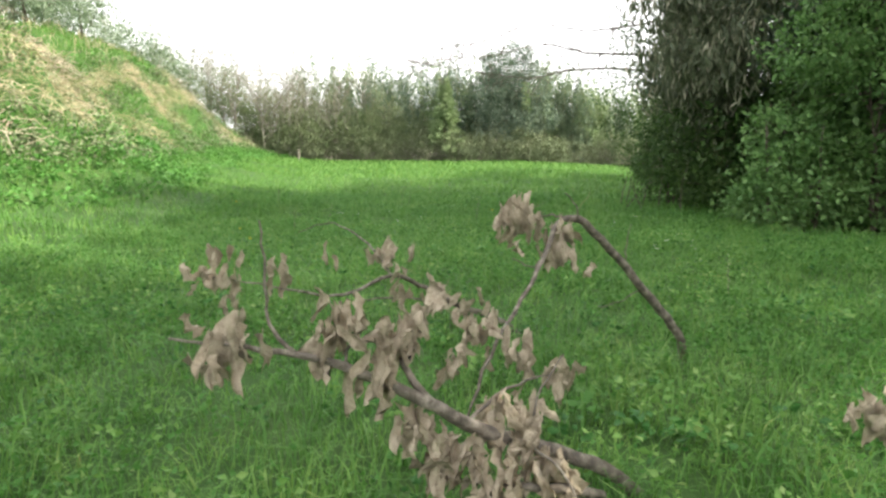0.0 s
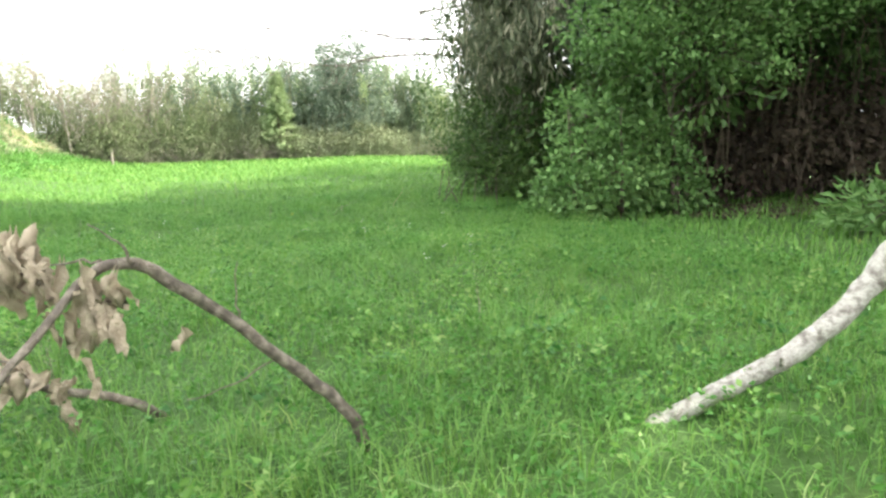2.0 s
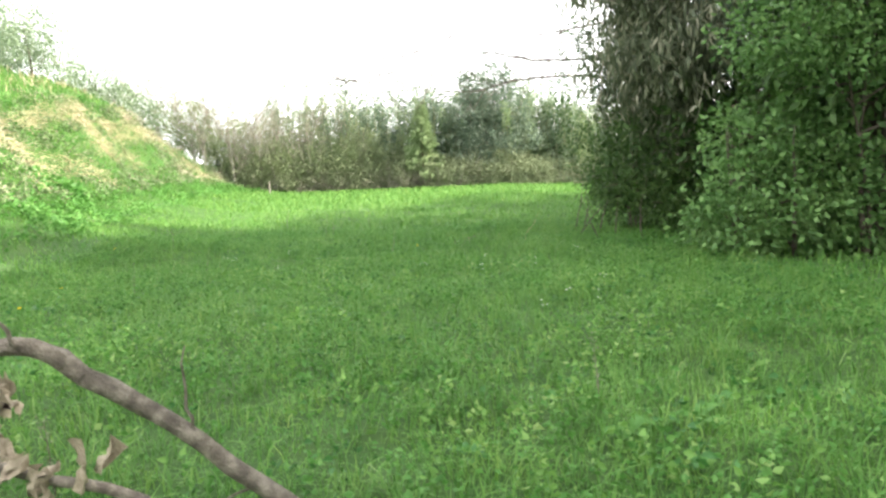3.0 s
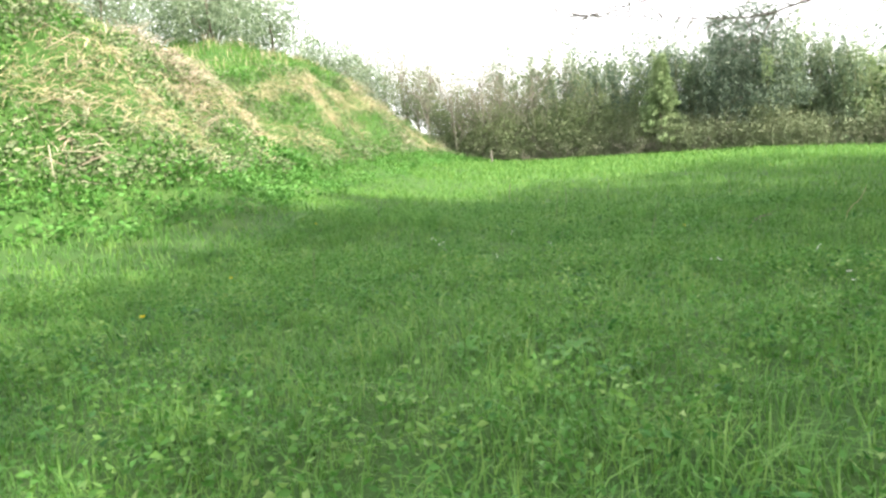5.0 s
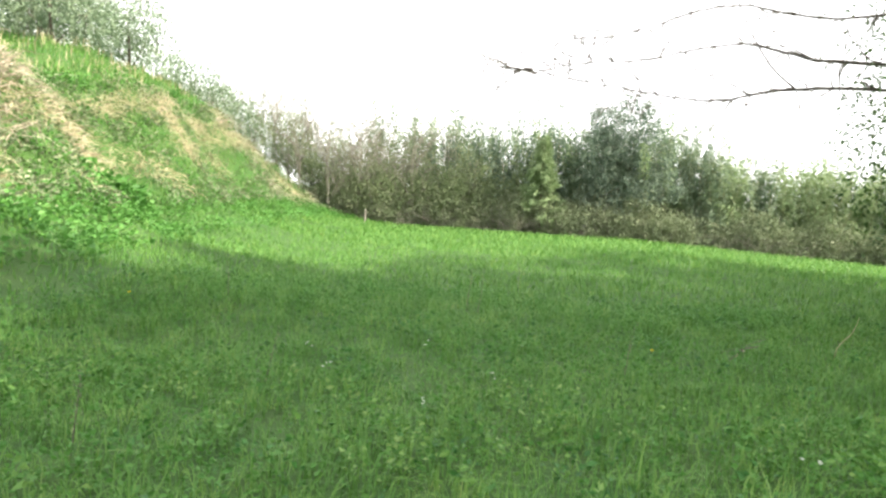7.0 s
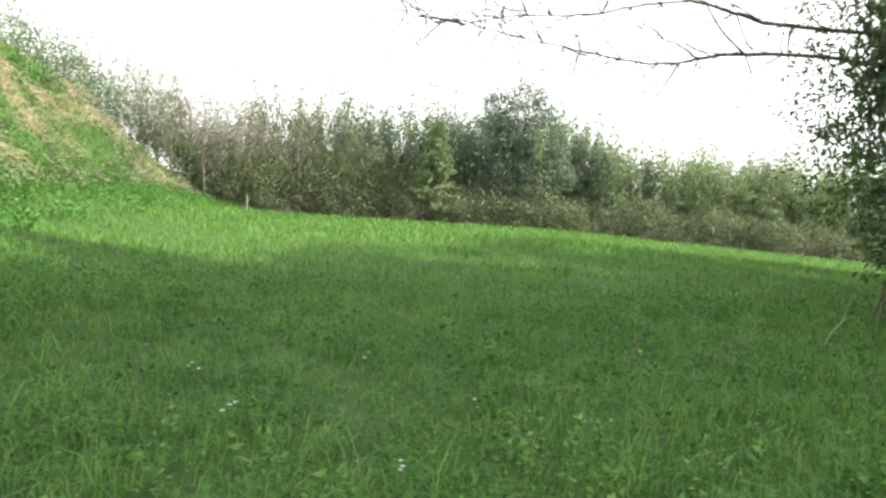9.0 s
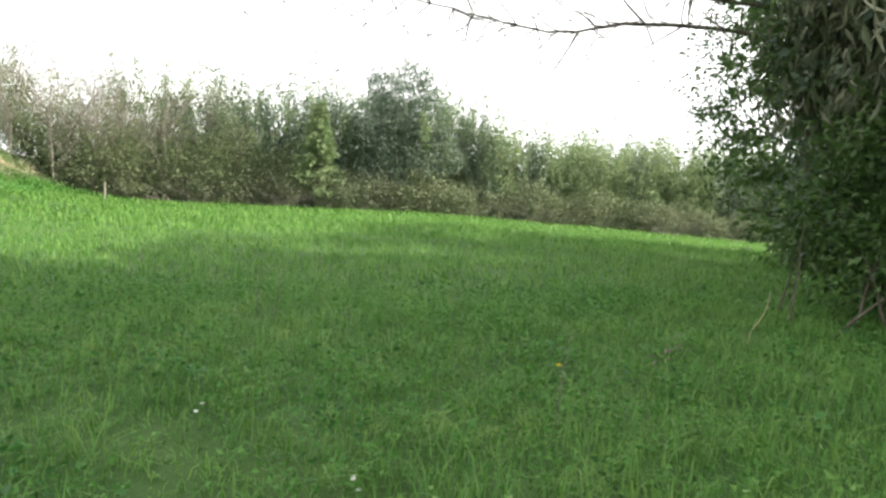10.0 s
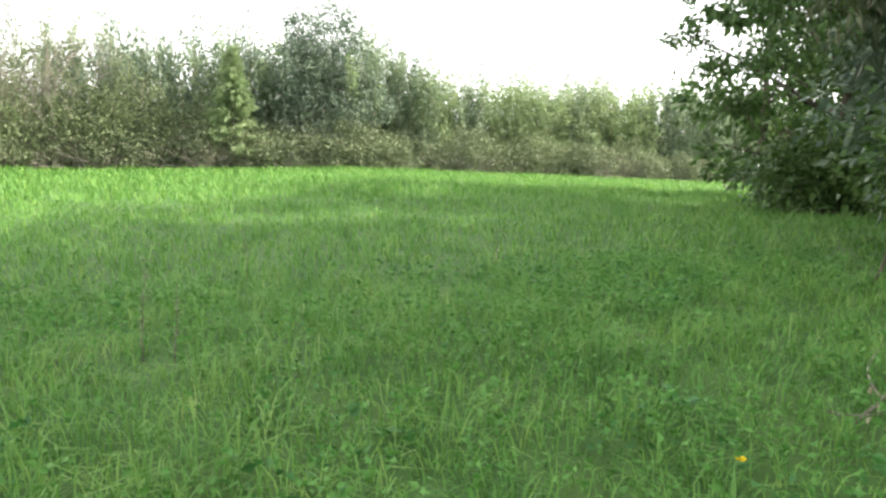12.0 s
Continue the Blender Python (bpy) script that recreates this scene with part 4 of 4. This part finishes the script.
arch = branch("arched_branch", [
    [(2.05, 5.45, 0.0, 0.028), (2.0, 5.4, 0.21, 0.027), (1.85, 5.35, 0.41, 0.026), (1.6, 5.25, 0.69, 0.024), (1.38, 5.15, 0.92, 0.022), (1.26, 5.1, 1.0, 0.021), (1.15, 5.05, 0.98, 0.017), (1.04, 4.8, 0.82, 0.013), (0.91, 4.6, 0.67, 0.011), (0.73, 4.25, 0.5, 0.009), (0.62, 4.1, 0.25, 0.006)],
    [(1.22, 5.1, 1.0, 0.007), (1.13, 5.08, 1.02, 0.005), (1.0, 5.05, 1.02, 0.003)],
    [(1.03, 4.8, 0.81, 0.006), (0.97, 4.8, 0.79, 0.004), (0.88, 4.8, 0.83, 0.003)],
    [(1.6, 5.25, 0.69, 0.005), (1.58, 5.22, 0.8, 0.004), (1.6, 5.2, 0.96, 0.002)],
    [(1.28, 5.1, 1.0, 0.006), (1.25, 5.05, 1.08, 0.004), (1.18, 5.0, 1.15, 0.002)],
    [(1.7, 5.3, 0.55, 0.004), (1.55, 5.2, 0.5, 0.003), (1.4, 5.1, 0.5, 0.002)],
], "arched grey branch with hanging bunches of dry leaves", "fallen branch", TWIG)
hang_leaves(arch, [(0.94, 5.05, 1.08), (0.9, 5.05, 1.05), (0.98, 5.05, 1.04), (1.15, 5.05, 0.95), (1.14, 5.05, 0.86), (1.17, 5.04, 0.9)], 6, 1.1, 0.04)
hang_leaves(arch, [(0.88, 4.8, 0.88), (1.4, 5.15, 0.73)], 1)
hang_leaves(arch, [(0.64, 4.3, 0.58), (0.56, 4.2, 0.49), (0.71, 4.3, 0.64), (0.85, 4.2, 0.56)], 5, 0.9)

log = branch("leaning_dead_trunk", [
    [(3.148, 5.376, -0.02, 0.037), (3.396, 5.358, 0.085, 0.043), (3.623, 5.342, 0.189, 0.046), (3.892, 5.323, 0.293, 0.050), (4.088, 5.31, 0.396, 0.052), (4.346, 5.281, 0.614, 0.056), (4.51, 5.249, 0.842, 0.063), (4.695, 5.226, 0.976, 0.056), (4.901, 5.201, 1.09, 0.058), (5.387, 5.167, 1.349, 0.062), (6.348, 5.1, 1.857, 0.066), (7.798, 5.05, 2.634, 0.075)],
    [(4.507, 5.208, 0.842, 0.025), (4.471, 5.148, 0.873, 0.018), (4.459, 5.118, 0.883, 0.010)],
    [(5.053, 5.149, 1.173, 0.017), (5.069, 5.085, 1.277, 0.010), (5.128, 5.029, 1.339, 0.005)],
    [(5.311, 5.131, 1.308, 0.017), (5.326, 5.047, 1.442, 0.012), (5.455, 4.955, 1.546, 0.007)],
    [(3.919, 5.27, 0.303, 0.012), (3.863, 5.211, 0.365, 0.007), (3.84, 5.171, 0.386, 0.003)],
], "pale lichen-covered dead trunk leaning up out of the grass", "dead trunk", PALE_BARK)
log.location += Vector((0.05, 0, -0.03))
hang_leaves(log, [(5.154, 5.111, 1.152)], 3, 0.7)
tagged(new("tree_stump", tubes("tree_stump", [smooth_line([(7.957, 5.091, -0.2, 0.2), (7.957, 5.091, 1.546, 0.17), (7.905, 5.095, 2.996, 0.15)])], BARK, 12)), "standing dead trunk that props the fallen one", "tree trunk")

clump = branch("leafy_dead_twig", [
    [(2.173, 3.315, 0, 0.01), (2.077, 3.425, 0.355, 0.008), (1.98, 3.536, 0.552, 0.005)],
    [(2.096, 3.403, 0.251, 0.006), (2.181, 3.439, 0.427, 0.003)],
], "dead twig with a bunch of curled pale brown leaves", "dead twig", TWIG)
hang_leaves(clump, [(1.939, 3.539, 0.541), (2.001, 3.534, 0.562), (2.031, 3.512, 0.458), (2.122, 3.474, 0.489), (2.192, 3.438, 0.406)], 5, 0.95, 0.03)
clump = branch("leafy_dead_twig", [
    [(2.807, 3.478, 0, 0.008), (2.897, 3.576, 0.303, 0.006), (2.873, 3.681, 0.469, 0.003)],
    [(2.897, 3.576, 0.282, 0.005), (3.006, 3.641, 0.427, 0.003)],
], "dead twig with two small bunches of brown leaves", "dead twig", TWIG)
hang_leaves(clump, [(2.873, 3.681, 0.479), (3.006, 3.641, 0.438), (3.006, 3.641, 0.386)], 4, 0.75, 0.025)
clump = branch("leafy_dead_twig", [
    [(3.897, 3.61, 0.02, 0.009), (3.867, 3.923, 0.303, 0.007), (4.147, 4.215, 0.51, 0.006), (4.35, 4.305, 0.676, 0.003)],
    [(4.711, 3.968, 0, 0.008), (4.56, 4.186, 0.355, 0.006), (4.316, 4.255, 0.51, 0.003)],
], "dry brown twiggy branch with shrivelled leaves in the grass", "dead twig", TWIG)
hang_leaves(clump, [(4.35, 4.305, 0.676), (4.147, 4.215, 0.562), (4.254, 4.26, 0.51), (4.56, 4.186, 0.438), (4.467, 4.193, 0.355), (4.212, 4.263, 0.406)], 4, 0.7, 0.07)

# dead brush lying in the grass near the wood
brush = branch("dead_brush", [
    [(3.1, 14.6, 0.0 - 0.22, 0.012), (3.3, 14.5, 0.05, 0.01), (3.6, 14.6, 0.12, 0.006)],
    [(3.3, 14.5, 0.02, 0.008), (3.2, 14.3, 0.1, 0.005), (3.4, 14.1, 0.18, 0.003)],
    [(3.3, 14.5, 0.02, 0.008), (3.5, 14.8, 0.1, 0.005), (3.9, 15.0, 0.2, 0.003)],
    [(3.0, 14.7, -0.1, 0.008), (2.9, 14.4, 0.0, 0.005), (3.1, 14.2, 0.1, 0.003)],
], "grey dead brush with withered leaves lying in the grass", "dead brush", TWIG)
hang_leaves(brush, [(3.2, 14.5, 0.02), (3.4, 14.6, 0.04), (3.1, 14.4, -0.03)], 2, 0.55, 0.08)
brush.location += Vector((-0.6, 1.5, 0.03))
brush.scale = (0.6, 0.6, 0.6)


# ---- flowers, stalks and the big weed on the bank ----
def flower(x, y, h, mat, label, heads=4, petals=5, size=0.013):
    ob = thing("wild_flower", spot(x, y), label, "flower", "wild flowers")
    part_of("stem", tubes("stem", [wander((0, 0, 0), (rng.normal() * 0.1, rng.normal() * 0.1, 1), h, 0.003, 4, 0.08)], WEED, 4), ob)
    for _ in range(heads):
        at, way = [], []
        c = np.array((rng.normal() * 0.025 * (heads > 1), rng.normal() * 0.025 * (heads > 1), h + rng.normal() * 0.02))
        for k in range(petals):
            a = k * 6.28 / petals
            at.append(c), way.append((math.cos(a), math.sin(a), 0.35))
        part_of("blossom", leaf_mesh("blossom", np.array(at), np.array(way), size, size * 0.75, mat), ob)


for x, y in ((3.5, 9.1), (3.3, 9.4), (3.0, 8.9), (-0.45, 14.85), (0.2, 14.1), (-0.9, 13.4), (-0.2, 13.1), (2.8, 13.0), (3.4, 12.2), (1.9, 12.6), (-1.4, 14.4), (3.9, 10.6), (2.6, 11.2), (4.3, 14.0)):
    flower(x, y, rng.uniform(0.2, 0.32), PETAL, "small white wild flower in the grass", 3)
for x, y in ((-1.9, 9.9), (1.7, 15.85), (-2.6, 11.8), (-3.8, 15.6), (-6.9, 16.8), (-7.1, 18.2)):
    flower(x, y, rng.uniform(0.12, 0.2), YELLOW, "small yellow dandelion in the grass", 1, 10, 0.022)
for x, y, h in ((-0.36, 17.9, 0.55), (-0.2, 17.8, 0.5), (1.3, 14.9, 0.5), (-1.6, 14.0, 0.45), (-3.1, 16.5, 0.55), (0.3, 20.5, 0.5), (-2.3, 22.5, 0.55), (-2.9, 23.1, 0.5), (-2.6, 23.8, 0.55), (2.6, 20.0, 0.4), (0.6, 6.2, 0.4), (3.0, 7.0, 0.4), (-1.8, 12.0, 0.45)):
    ob = thing("dock_stalk", spot(x, y), "thin dark seeding stalk standing above the grass", "weed stalk", "seeding stalks")
    line = wander((0, 0, 0), (rng.normal() * 0.1, rng.normal() * 0.1, 1), h, 0.005, 5, 0.06)
    part_of("stem", tubes("stem", [line], TWIG, 5), ob)
    at = np.array([line[i][:3] for i in rng.integers(2, 6, 40)]) + rng.normal(size=(40, 3)) * (0.01, 0.01, 0.03)
    tagged(part_of("seed_head", leaf_mesh("seed_head", at, rng.normal(size=(40, 3)), 0.018, 0.012, BRAMBLE), ob), kind="stuff")
for x, y in ((-10.0, 24.25), (-10.3, 24.9), (-10.2, 23.6), (-9.7, 24.6)):
    ob = thing("bank_plant", spot(x, y), "bright green large-leaved plant on the bank", "plant")
    at, way = crown_points([((0, 0, 0.3), (0.5, 0.5, 0.35))], 40, 8, 0.1, 0.4)
    part_of("leaves", leaf_mesh("leaves", at, way, rng.uniform(0.12, 0.24, len(at)), 0.12, WEED), ob)

def broad_weed(x, y, leaves, size, mat, label):
    """A rosette of broad, arching leaves."""
    ob = thing("broad_leaved_weed", spot(x, y), label, "weed", "broad-leaved weeds")
    for k in range(leaves):
        a, reach, rise = k * 2.4 + rng.normal() * 0.3, size * rng.uniform(0.7, 1.2), rng.uniform(0.5, 1.4)
        out, side = np.array((math.cos(a), math.sin(a), 0)), np.array((-math.sin(a), math.cos(a), 0))
        rows = []
        for u in np.linspace(0, 1, 6):
            c = out * reach * (0.25 + 0.9 * u) + np.array((0, 0, 0.04 + reach * rise * (0.3 + u - 0.75 * u * u)))
            w = reach * 0.27 * math.sin(math.pi * (0.06 + 0.9 * u)) ** 0.8
            rows += [c - side * w + (0, 0, 0.3 * w), c, c + side * w + (0, 0, 0.3 * w)]
        faces = [f for r in range(0, 15, 3) for f in ((r, r + 1, r + 4, r + 3), (r + 1, r + 2, r + 5, r + 4))]
        me = mesh_of("leaf", np.array(rows), np.full(len(faces), 4), np.array(faces).ravel(), mat)
        me.polygons.foreach_set("use_smooth", np.ones(len(faces), bool))
        part_of("leaf", me, ob)
    part_of("stem", tubes("stem", [wander((0, 0, -0.03), (0, 0, 1), size * 0.9, 0.006, 4, 0.05)], mat, 5), ob)


for x, y, n, size in ((0.44, 9.83, 7, 0.15), (1.01, 9.93, 8, 0.16), (0.75, 10.1, 6, 0.13), (1.25, 9.65, 6, 0.14), (1.61, 4.23, 7, 0.13), (1.2, 4.5, 7, 0.12), (1.4, 4.35, 6, 0.11), (3.01, 6.5, 7, 0.14), (3.4, 6.7, 7, 0.15), (3.2, 6.2, 6, 0.12), (3.56, 6.9, 6, 0.13), (2.3, 6.4, 6, 0.11), (-2.14, 10.6, 6, 0.14), (-0.6, 15.9, 6, 0.1), (1.9, 16.4, 6, 0.11)):
    broad_weed(x, y, n, size * 0.75, DEEP if n == 6 else WEED, "broad-leaved green weed standing in the grass")

tagged(new("pale_twig", tubes("pale_twig", [smooth_line([(*spot(3.8, 16.72, 0.0), 0.005), (*spot(3.84, 16.72, 0.18), 0.0045), (*spot(3.98, 16.75, 0.32), 0.004), (*spot(4.06, 16.8, 0.5), 0.002)], 4, 0.004)], STRAW, 5)), "thin pale bent twig standing in the grass", "twig")

# pale sticks caught in the dry growth of the bank
for x, y, a, n in ((-10.2, 17.9, 0.3, 1.3), (-10.6, 16.6, 2.6, 0.9), (-11.0, 20.5, 1.0, 0.8), (-9.9, 19.4, 2.2, 0.7), (-11.6, 24.0, 0.4, 0.8)):
    p = spot(x, y, 0.12)
    tagged(new("dry_stick", tubes("dry_stick", [smooth_line([(*p, 0.02), (p[0] + 0.1, p[1] + n * 0.5 * math.cos(a), p[2] + 0.05, 0.017), (*spot(p[0] + 0.25, p[1] + n * math.cos(a), 0.12), 0.01)])], STRAW, 6)),
           "pale dry stick caught in the growth on the bank", "stick", "dry sticks")
